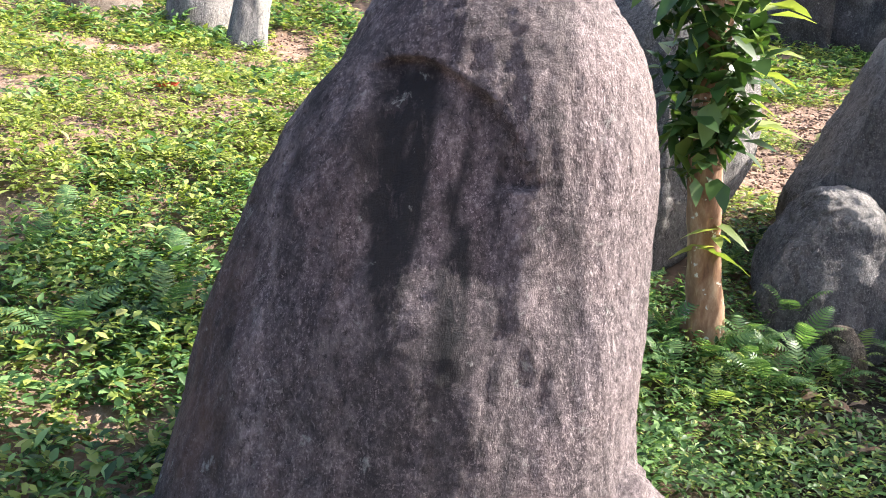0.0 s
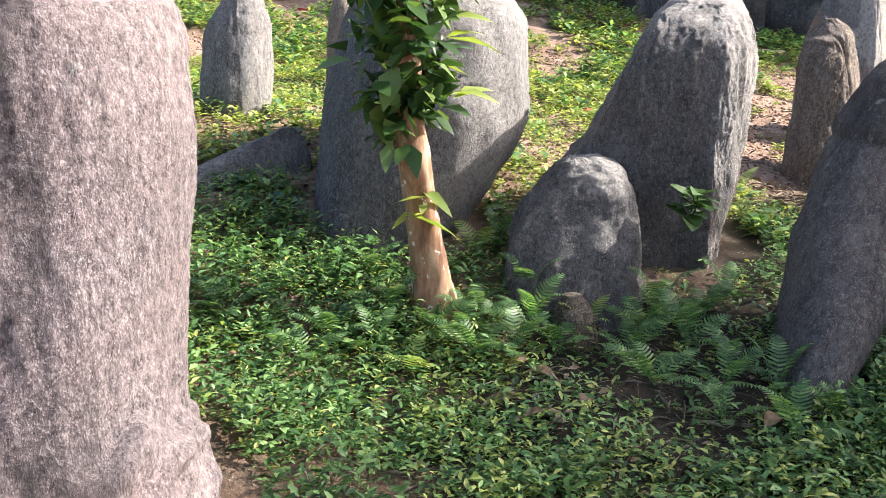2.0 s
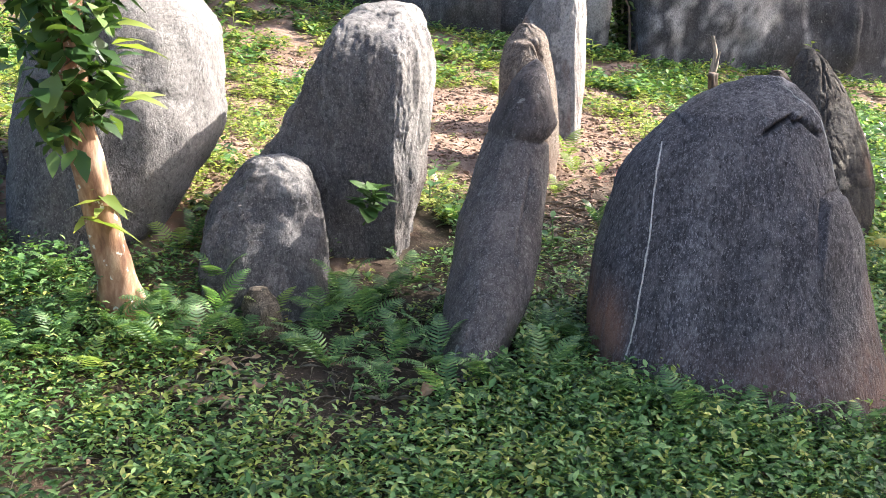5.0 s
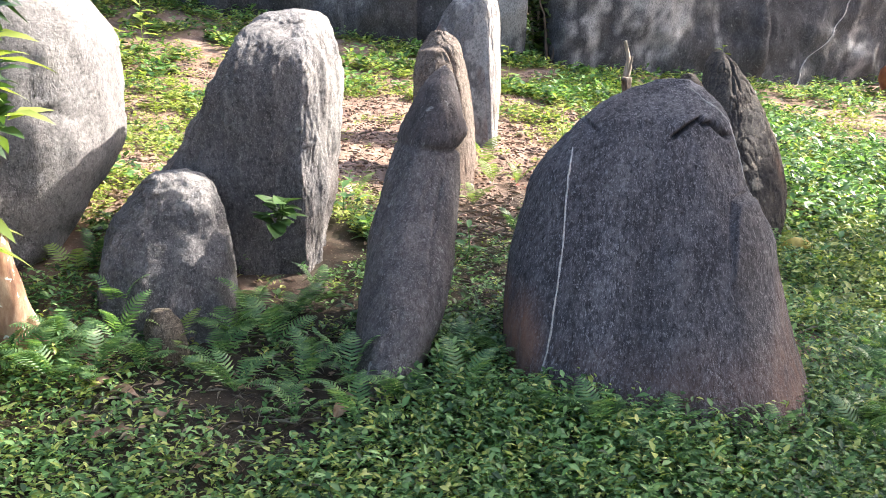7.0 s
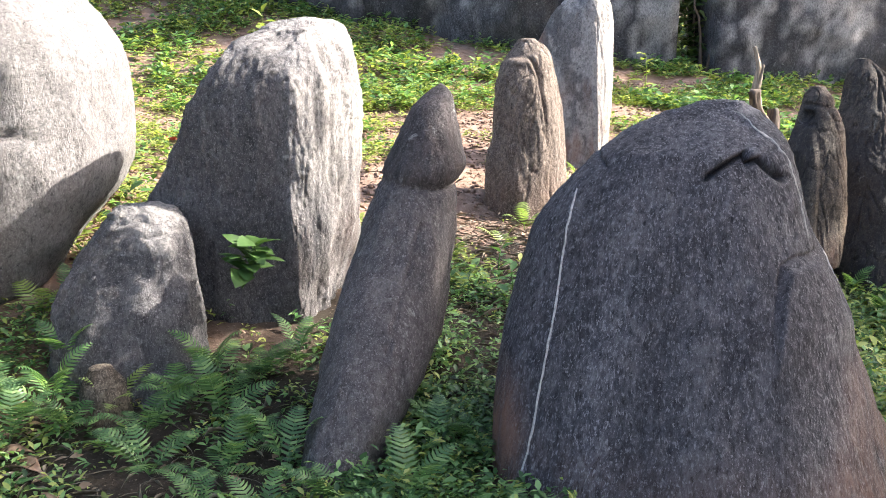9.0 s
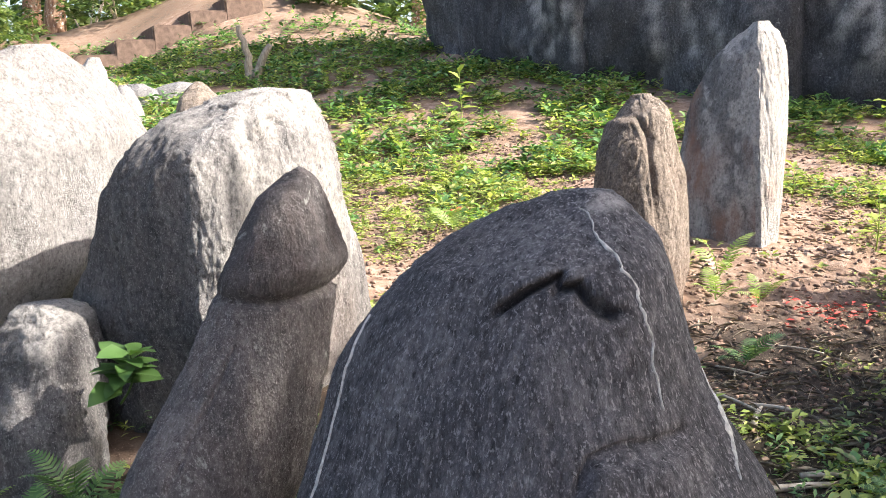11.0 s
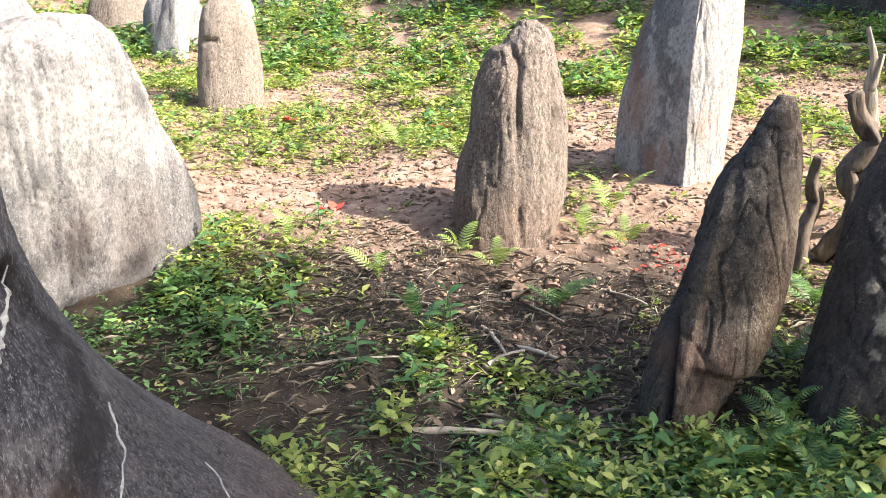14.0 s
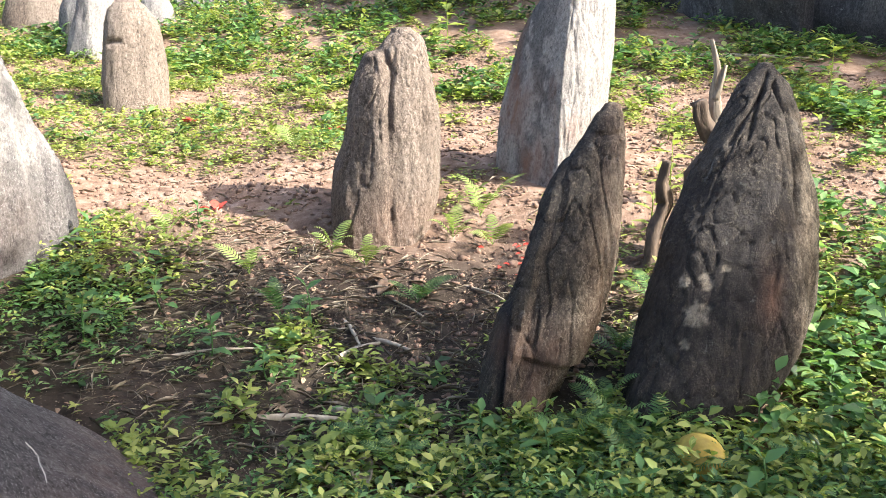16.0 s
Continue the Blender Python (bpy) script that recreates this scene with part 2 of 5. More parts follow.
def soil_material():
    m, t, n, l, b = nodes_of("hillside_soil")
    co = n.new("ShaderNodeTexCoord").outputs["Object"]
    a, c, d = noise_node(t, co, 0.9, 6, 0.6), noise_node(t, co, 14, 7, 0.7), noise_node(t, co, 90, 4, 0.7)
    col = ramp(t, c, [(0.3, (0.12, 0.075, 0.05)), (0.5, (0.28, 0.185, 0.135)), (0.7, (0.46, 0.335, 0.265))])
    dark_shaded = ramp(t, c, [(0.3, (0.018, 0.014, 0.012)), (0.7, (0.075, 0.058, 0.046))])
    # dark soil patches; between the stones they also carry painted shade
    col = mix(t, maths(t, "MAXIMUM", attribute(t, "dark_shaded"), ramp(t, a, BW(0.62, 0.75))), col, dark_shaded)
    # near-black soil below weeds: shade of the leaf gaps as colour
    col = mix(t, maths(t, "MULTIPLY", attribute(t, "weed_shade"), ramp(t, c, BW(0.35, 0.6))), col, (0.022, 0.024, 0.012))
    col = mix(t, ramp(t, d, BW(0.62, 0.7)), col, (0.4, 0.32, 0.24))
    l.new(col, b.inputs["Base Color"])
    b.inputs["Roughness"].default_value = 0.95
    b.inputs["Specular IOR Level"].default_value = 0.1
    bump(t, b, maths(t, "ADD", maths(t, "MULTIPLY", c, 0.6), maths(t, "MULTIPLY", d, 0.4)), 0.9, 0.02)
    return m


SOIL = soil_material()


# ---- hillside ----
def spread(lo, hi, step, far):
    core = list(np.arange(lo, hi + 1e-6, step))
    d, out_hi, out_lo = step, [hi], [lo]
    while out_hi[-1] < far:
        d *= 1.28
        out_hi.append(out_hi[-1] + d)
        out_lo.append(out_lo[-1] - d)
    return np.array(out_lo[:0:-1] + core + out_hi[1:])


def near_dark_shaded(x, y):
    """Dark earth between the stones, with the shade there put into its colour."""
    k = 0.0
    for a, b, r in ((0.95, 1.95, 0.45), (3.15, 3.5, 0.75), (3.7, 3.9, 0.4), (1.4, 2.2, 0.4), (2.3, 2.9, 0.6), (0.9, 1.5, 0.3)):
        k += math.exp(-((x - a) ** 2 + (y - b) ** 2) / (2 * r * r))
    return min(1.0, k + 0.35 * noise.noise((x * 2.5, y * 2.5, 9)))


def cover(x, y):
    """How thickly weeds cover the soil, 0 to 1."""
    k = 0.47 + 0.6 * noise.noise((x * 1.3, y * 1.3, 21)) + 0.35 * noise.noise((x * 4.2, y * 4.2, 5))
    k += 0.75 * math.exp(-((x - 1.7) ** 2 / 1.3 + (y - 1.2) ** 2 / 0.5)) + 0.55 * math.exp(-((x + 0.3) ** 2 / 1.4 + (y - 2.3) ** 2 / 1.2))
    k += 0.6 * math.exp(-((x - 4.6) ** 2 / 0.8 + (y - 3.2) ** 2 / 0.5)) + 0.5 * math.exp(-((x - 6.3) ** 2 / 2.5 + (y - 4.0) ** 2 / 3))
    k += 0.75 * math.exp(-((x - 3.3) ** 2 / 1.1 + (y - 1.1) ** 2 / 0.5))
    k -= 0.35 * math.exp(-((x - 0.98) ** 2 / 0.28 + (y - 1.9) ** 2 / 0.2)) + 0.55 * math.exp(-((x - 3.2) ** 2 / 0.5 + (y - 3.6) ** 2 / 0.35))
    k -= 0.5 * math.exp(-((x - 2.5) ** 2 / 1.3 + (y - 4.6) ** 2 / 0.5)) - 0.12 * math.exp(-((x + 1.2) ** 2 / 5 + (y - 11.0) ** 2 / 4))
    k -= 0.35 * math.exp(-((x - 3.6) ** 2 / 0.8 + (y - 6.0) ** 2 / 1.5))
    k -= 0.12 * math.exp(-((x - 0.9) ** 2 / 1.2 + (y - 2.35) ** 2 / 0.10))
    return max(0.0, min(1.0, k))


def hillside():
    gx, gy = spread(-3.5, 7.5, 0.045, 500), spread(-1.5, 12.5, 0.045, 500)
    X, Y = np.meshgrid(gx, gy)
    Z = lie(X, Y)
    nx, ny = len(gx), len(gy)
    verts = np.stack([X, Y, Z], -1).reshape(-1, 3)
    dark_shaded, weed_shade = np.zeros(len(verts)), np.zeros(len(verts))
    for i, (x, y, z) in enumerate(verts):
        if -8 < x < 14 and -4 < y < 20:
            verts[i, 2] = z + bumps(x, y)
            dark_shaded[i] = near_dark_shaded(x, y)
            weed_shade[i] = cover(x, y)
    k = np.arange((nx - 1) * (ny - 1))
    a = k // (nx - 1) * nx + k % (nx - 1)
    me = bpy.data.meshes.new("ground")
    me.from_pydata(verts.tolist(), [], np.stack([a, a + 1, a + nx + 1, a + nx], 1).tolist())
    me.polygons.foreach_set("use_smooth", [True] * len(me.polygons))
    for key, vals in (("dark_shaded", dark_shaded), ("weed_shade", weed_shade)):
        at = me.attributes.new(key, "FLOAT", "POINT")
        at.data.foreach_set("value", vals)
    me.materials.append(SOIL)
    return tagged(new("ground", me), "bare reddish hillside soil, lumpy, patched with weeds", "ground", kind="structure")


hillside()


# ---- standing stones ----
def smoothed(rows, h):
    """A row of measures at height h, eased between the given heights."""
    hs = [r[0] for r in rows]
    i = max(0, min(len(rows) - 2, next((k for k in range(len(hs) - 1) if h <= hs[k + 1]), len(hs) - 2)))
    f = (h - hs[i]) / (hs[i + 1] - hs[i])

    def at(k, c):
        return rows[max(0, min(len(rows) - 1, k))][c]
    out = []
    for c in range(1, len(rows[0])):
        p0, p1, p2, p3 = at(i - 1, c), at(i, c), at(i + 1, c), at(i + 2, c)
        m1, m2 = (p2 - p0) / 2, (p3 - p1) / 2
        out.append((2 * f ** 3 - 3 * f ** 2 + 1) * p1 + (f ** 3 - 2 * f ** 2 + f) * m1 + (-2 * f ** 3 + 3 * f ** 2) * p2 + (f ** 3 - f ** 2) * m2)
    return out


def standing_stone(label, base, turn, rows, material, power=2.4, front=None, side=None, rough=1.0, seed=0, around=112, rings=84,
                   shape=None, stain_shade=None, pale=None, rust=None, name="standing_stone", group="standing stones", front_power=None, right_power=None, fissure=0.0):
    """A stone lofted from rings. rows: height, left, right, front, back, in metres in the stone's own axes, whose x runs along its face."""
    x0, y0 = base
    z0 = float(lie(x0, y0))
    lo, hi = rows[0][0], rows[-1][0]
    verts, stain_shades, pales, rusts = [], [], [], []
    for j in range(rings + 1):
        f = j / rings
        h = lo + (hi - lo) * (1 - (1 - f) ** 1.35)
        l, r, fr, bk = smoothed(rows, h)
        uf = (l + r) / 2 if front is None else min(max(front, l + 0.02), r - 0.02)
        for i in range(around):
            a = 2 * math.pi * i / around
            c, s = math.cos(a), math.sin(a)
            p = front_power if front_power and s < 0 and c < 0 else right_power if right_power and s < 0 and c >= 0 else power
            c2, s2 = math.copysign(abs(c) ** (2 / p), c), math.copysign(abs(s) ** (2 / p), s)
            u = uf + (r - uf if c2 > 0 else uf - l) * c2
            vl = (fr + bk) / 2 if side is None else fr + (bk - fr) * (side[0] if c < 0 else side[1])
            v = vl + (bk - vl if s2 > 0 else vl - fr) * s2
            q = Vector((u * 1.0, v * 1.0, h * 0.45))
            d = 0.030 * noise.noise(q * 2.6 + Vector((seed, 0, 0))) + 0.013 * noise.noise(q * 9 + Vector((0, seed, 0)))
            d += 0.006 * noise.noise(Vector((u * 34, v * 34, h * 7)) + Vector((seed, seed, 0))) + 0.0035 * noise.noise(Vector((u * 70, v * 70, h * 60 + seed)))
            out = Vector((c * 1.0, s * 1.0, 0.35 * f ** 4))
            w = rough * min(1.0, 6 * max(r - l, 0.03))
            pos = Vector((u, v, h)) + out * d * w
            if fissure:
                pos -= out * fissure * max(0.0, 1 - 15 * abs(noise.noise((u * 19 + 0.22 * noise.noise((h * 6, u * 3, seed)), v * 19, h * 0.5 + seed))))
            if shape:
                pos += out * shape(u, v, h, s)
            verts.append(pos)
            n1 = noise.noise(Vector((u * 5, v * 5, h * 1.2 + seed)))
            stain_shades.append(max(0.0, min(1.0, (stain_shade(u, v, h, s) if stain_shade else 0.0) + 0.25 * max(0, n1))))
            pales.append(max(0.0, min(1.0, pale(u, v, h, s) if pale else 0.0)))
            rusts.append(max(0.0, min(1.0, rust(u, v, h, s) if rust else 0.0)))
    n = around
    faces = [(j * n + i, j * n + (i + 1) % n, (j + 1) * n + (i + 1) % n, (j + 1) * n + i) for j in range(rings) for i in range(n)]
    top = sum((verts[rings * n + i] for i in range(n)), Vector()) / n + Vector((0, 0, 0.006))
    verts.append(top)
    stain_shades.append(0), pales.append(0), rusts.append(0)
    faces += [(rings * n + i, rings * n + (i + 1) % n, len(verts) - 1) for i in range(n)]
    me = mesh_of(name, verts, faces, material)
    for key, vals in (("stain_shade", stain_shades), ("pale", pales), ("rust", rusts)):
        me.attributes.new(key, "FLOAT", "POINT").data.foreach_set("value", vals)
    ob = new(name, me)
    ob.matrix_world = pose(x0, y0, z0, 0, 0, turn)
    bpy.context.view_layer.update()
    return tagged(ob, label, "standing stone", group)


def step(a, b, x):
    f = max(0.0, min(1.0, (x - a) / (b - a)))
    return f * f * (3 - 2 * f)


def near_line(pts, u, h):
    best = 9.0
    for (a, b), (c, d) in zip(pts, pts[1:]):
        k = max(0.0, min(1.0, ((u - a) * (c - a) + (h - b) * (d - b)) / ((c - a) ** 2 + (d - b) ** 2)))
        best = min(best, math.hypot(u - a - k * (c - a), h - b - k * (d - b)))
    return best


def groove(pts, width, depth):
    return lambda u, v, h, s: -depth * math.exp(-(near_line(pts, u, h) / width) ** 2) if s < 0.25 else 0.0


def turn_of(ux, uy):
    return math.degrees(math.atan2(uy, ux))


# tall mauve stone with a flaked, dark-stained face
ARCH = [(-0.25, 1.115), (-0.18, 1.12), (-0.124, 1.10), (-0.04, 1.05), (0.01, 0.975), (0.04, 0.905)]


def flake(u, v, h, s):
    """A scale of stone has come off below the arch; its upper edge stands proud."""
    foot = 0.05 * step(0.33, 0.28, h + 0.16 * noise.noise((u * 9, v * 9, h * 6 + 1))) * step(0.16, 0.24, u) * (0.7 + 0.6 * noise.noise((u * 14, v * 14, h * 14)))
    if s > 0.2 or not -0.3 < u < 0.04:
        return foot
    top = next((b + (d - b) * (u - x) / (y - x) for (x, b), (y, d) in zip(ARCH, ARCH[1:]) if x <= u <= y), 1.1 if u < -0.2 else 0.8)
    drop = top - h
    return -0.034 * step(-0.004, 0.006, drop) * step(0.42, 0.1, drop) * step(-0.3, -0.22, u) * (1 if h > 0.9 else step(0.04, -0.05, u)) + foot


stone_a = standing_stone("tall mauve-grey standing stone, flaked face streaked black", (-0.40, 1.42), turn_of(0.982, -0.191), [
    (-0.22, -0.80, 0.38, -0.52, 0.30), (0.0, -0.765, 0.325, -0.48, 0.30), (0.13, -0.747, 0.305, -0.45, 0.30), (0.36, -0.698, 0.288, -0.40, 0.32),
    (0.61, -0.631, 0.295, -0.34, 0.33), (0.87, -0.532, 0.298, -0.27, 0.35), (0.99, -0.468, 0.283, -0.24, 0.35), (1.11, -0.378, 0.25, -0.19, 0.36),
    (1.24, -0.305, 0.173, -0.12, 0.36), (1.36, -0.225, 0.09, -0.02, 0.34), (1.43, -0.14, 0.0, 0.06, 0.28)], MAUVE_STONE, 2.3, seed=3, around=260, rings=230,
    shape=flake,
    stain_shade=lambda u, v, h, s: (step(0.16, 0.09, u + 0.14 * noise.noise((u * 5, h * 2.5, 4)) - 0.10 * step(0.75, 0.2, h)) * (0.42 + 0.5 * noise.noise((u * 16, 0, h * 1.1)) + 0.35 * noise.noise((u * 30, 4, h * 18)))
                              + 1.5 * step(0.2, 0.08, abs(u + 0.14)) * step(0.5, 0.78, h) * step(1.14, 1.06, h) * (0.2 + 1.3 * noise.noise((u * 16, 3, h * 1.6)) + 0.7 * noise.noise((u * 38, 9, h * 11)))) if s < 0.5 else 0,
    # right edge and upper right paled: sunlight put into the colour
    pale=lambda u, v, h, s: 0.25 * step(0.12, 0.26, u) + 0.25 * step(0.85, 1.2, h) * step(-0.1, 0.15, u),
    rust=lambda u, v, h, s: 0.4 * step(-0.45, -0.62, u) * step(0.1, 0.4, h) + 0.8 * math.exp(-((u - 0.19) ** 2 / 0.004 + (h - 0.17) ** 2 / 0.003)))

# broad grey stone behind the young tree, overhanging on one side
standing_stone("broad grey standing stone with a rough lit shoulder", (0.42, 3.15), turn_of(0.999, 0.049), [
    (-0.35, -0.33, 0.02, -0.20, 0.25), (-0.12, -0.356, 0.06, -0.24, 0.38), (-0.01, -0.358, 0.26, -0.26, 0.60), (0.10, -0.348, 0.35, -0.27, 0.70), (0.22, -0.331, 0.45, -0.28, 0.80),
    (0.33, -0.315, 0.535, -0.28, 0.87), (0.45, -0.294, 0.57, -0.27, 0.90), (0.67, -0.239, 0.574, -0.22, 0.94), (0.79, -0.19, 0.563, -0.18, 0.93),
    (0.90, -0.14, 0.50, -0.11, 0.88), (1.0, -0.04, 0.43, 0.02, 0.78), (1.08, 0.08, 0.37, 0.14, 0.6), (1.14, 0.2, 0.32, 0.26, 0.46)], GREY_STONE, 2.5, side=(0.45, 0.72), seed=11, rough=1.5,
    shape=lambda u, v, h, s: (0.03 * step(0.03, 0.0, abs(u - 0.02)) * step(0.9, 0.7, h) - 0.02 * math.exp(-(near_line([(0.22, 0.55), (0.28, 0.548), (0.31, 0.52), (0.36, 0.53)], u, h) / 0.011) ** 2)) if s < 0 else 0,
    # left side darkened as shade, right shoulder paled as sunlight
    stain_shade=lambda u, v, h, s: 0.35 * step(0.1, -0.1, u), pale=lambda u, v, h, s: 0.5 * step(0.0, 0.3, u), fissure=0.008)

# leaning grey stone with a sharp ridge; shade painted on its face, sunlight on its flank
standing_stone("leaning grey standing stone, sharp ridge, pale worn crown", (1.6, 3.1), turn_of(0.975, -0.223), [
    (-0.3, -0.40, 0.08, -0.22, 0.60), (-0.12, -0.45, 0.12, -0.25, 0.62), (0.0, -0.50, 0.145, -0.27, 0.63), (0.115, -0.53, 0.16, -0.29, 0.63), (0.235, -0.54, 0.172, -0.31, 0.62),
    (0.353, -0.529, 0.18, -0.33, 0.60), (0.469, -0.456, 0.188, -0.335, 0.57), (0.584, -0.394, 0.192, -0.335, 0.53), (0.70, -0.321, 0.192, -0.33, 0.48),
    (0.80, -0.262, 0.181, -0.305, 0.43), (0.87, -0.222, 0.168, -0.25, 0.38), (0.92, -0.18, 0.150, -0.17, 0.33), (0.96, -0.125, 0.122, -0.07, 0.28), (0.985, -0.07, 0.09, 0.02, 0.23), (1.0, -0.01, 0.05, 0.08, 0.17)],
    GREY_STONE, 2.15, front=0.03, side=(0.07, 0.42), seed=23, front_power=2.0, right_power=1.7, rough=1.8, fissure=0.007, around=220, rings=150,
    stain_shade=lambda u, v, h, s: 0.8 * math.exp(-((u - 0.135) ** 2 / 0.002 + (h - 0.74) ** 2 / 0.012)) + 0.42 * step(0.05, -0.02, u) * (s < 0) + 0.9 * max(0, noise.noise((u * 13, v * 13, h * 0.9)) - 0.05) * step(0.09, 0.13, u) * step(0.85, 0.7, h)
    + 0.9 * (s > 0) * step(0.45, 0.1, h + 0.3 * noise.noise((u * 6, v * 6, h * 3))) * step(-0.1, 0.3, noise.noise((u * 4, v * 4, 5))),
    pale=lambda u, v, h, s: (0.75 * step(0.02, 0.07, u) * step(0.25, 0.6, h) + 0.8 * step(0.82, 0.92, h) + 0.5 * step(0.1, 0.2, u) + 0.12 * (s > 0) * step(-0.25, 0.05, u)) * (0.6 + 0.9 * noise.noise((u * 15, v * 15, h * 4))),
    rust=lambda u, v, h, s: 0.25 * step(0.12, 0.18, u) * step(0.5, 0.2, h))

# low broken stone before it
standing_stone("low broken grey stone with a chipped whitish top", (1.05, 2.68), turn_of(0.995, -0.099), [
    (-0.3, -0.27, 0.21, -0.26, 0.15), (-0.1, -0.285, 0.198, -0.22, 0.18), (0.0, -0.288, 0.195, -0.19, 0.2), (0.1, -0.285, 0.19, -0.15, 0.22), (0.2, -0.266, 0.187, -0.11, 0.24), (0.3, -0.222, 0.175, -0.06, 0.26),
    (0.376, -0.17, 0.165, -0.03, 0.27), (0.435, -0.122, 0.142, 0.01, 0.26), (0.47, -0.085, 0.105, 0.04, 0.22), (0.49, -0.05, 0.065, 0.07, 0.18)], GREY_STONE, 2.9, seed=31, rough=1.8, fissure=0.008,
    stain_shade=lambda u, v, h, s: 0.35, pale=lambda u, v, h, s: 0.8 * step(0.36, 0.44, h + 0.16 * noise.noise((u * 12, h * 6, 2))) * step(-0.12, -0.02, u))

standing_stone("small rough brown rock stuck among ferns", (0.98, 2.42), 0, [
    (-0.12, -0.08, 0.08, -0.07, 0.1), (0.0, -0.075, 0.075, -0.06, 0.1), (0.08, -0.06, 0.06, -0.04, 0.09), (0.13, -0.035, 0.03, 0.0, 0.06)], BROWN_STONE, 2.2, seed=37,
    around=48, rings=30, name="rock", group="loose rocks")

# slim pillar with a rounded cap
PILLAR_SPLIT = [(0.165, 0.62), (0.14, 0.5), (0.115, 0.4), (0.10, 0.3)]


def cap(u, v, h, s):
    k = -0.016 * math.exp(-((h - 0.715 + 0.1 * (u - 0.1)) / 0.010) ** 2) * (0.4 + step(0.08, 0.2, u)) + 0.008 * math.exp(-((h - 0.765) / 0.035) ** 2)
    return k - (0.011 * math.exp(-(near_line(PILLAR_SPLIT, u, h) / 0.005) ** 2) if s < 0 else 0)


standing_stone("slim dark grey stone pillar, rounded cap, leaning back", (1.68, 2.03), turn_of(0.946, -0.325), [
    (-0.25, -0.15, 0.07, -0.25, 0.38), (-0.05, -0.15, 0.08, -0.2, 0.42), (0.024, -0.147, 0.09, -0.171, 0.44), (0.11, -0.145, 0.125, -0.122, 0.47), (0.196, -0.135, 0.168, -0.069, 0.50), (0.283, -0.116, 0.2, -0.015, 0.53), (0.372, -0.101, 0.215, 0.045, 0.55),
    (0.46, -0.073, 0.223, 0.104, 0.57), (0.552, -0.042, 0.236, 0.163, 0.59), (0.644, -0.014, 0.237, 0.215, 0.61), (0.715, 0.01, 0.238, 0.25, 0.62), (0.756, 0.026, 0.25, 0.262, 0.64), (0.832, 0.053, 0.242, 0.30, 0.635), (0.89, 0.08, 0.232, 0.345, 0.60), (0.928, 0.1, 0.222, 0.38, 0.575), (0.96, 0.128, 0.213, 0.42, 0.545), (0.978, 0.152, 0.2, 0.445, 0.52), (0.987, 0.17, 0.188, 0.465, 0.50)],
    GREY_STONE, 2.25, seed=41, rough=0.9, around=150, rings=130, shape=cap, stain_shade=lambda u, v, h, s: 0.4 + 0.4 * step(0.7, 0.75, h), rust=lambda u, v, h, s: 0.12)

# big dark wedge of stone with a white vein
STEP_CRACK = [(-0.022, 0.853), (0.02, 0.885), (0.06, 0.908), (0.072, 0.890), (0.10, 0.897), (0.128, 0.871), (0.155, 0.852)]
KNEE = [(0.27, 0.66), (0.205, 0.674), (0.178, 0.66), (0.172, 0.6), (0.176, 0.54)]
BLACK_CRACK = [(0.117, 0.315, 0.762), (0.111, 0.343, 0.669), (0.089, 0.383, 0.58), (0.183, 0.389, 0.504), (0.266, 0.377, 0.419), (0.331, 0.348, 0.349)]


def near_path(pts, u, v, h):
    p, best = Vector((u, v, h)), 9.0
    for a, b in zip(pts, pts[1:]):
        a, b = Vector(a), Vector(b)
        k = max(0.0, min(1.0, (p - a).dot(b - a) / (b - a).length_squared))
        best = min(best, (p - a.lerp(b, k)).length)
    return best


def ledge(u, v, h, s):
    if s > 0.3 or (u > 0.12 and v > 0.15):
        return -0.05 * math.exp(-((near_path(BLACK_CRACK, u, v, h) + 0.012 * noise.noise((v * 18, h * 18, 3))) / 0.022) ** 2)
    d = near_line(STEP_CRACK, u, h)
    k = -0.034 * math.exp(-(d / 0.007) ** 2)
    k -= 0.012 * math.exp(-(near_line(KNEE, u, h) / 0.006) ** 2)
    k += 0.014 * step(0.178, 0.19, u) * step(0.655, 0.64, h) * step(0.36, 0.54, h)
    k -= 0.008 * math.exp(-(near_line([(-0.33, 0.9), (-0.27, 0.86)], u, h) / 0.006) ** 2)
    return k


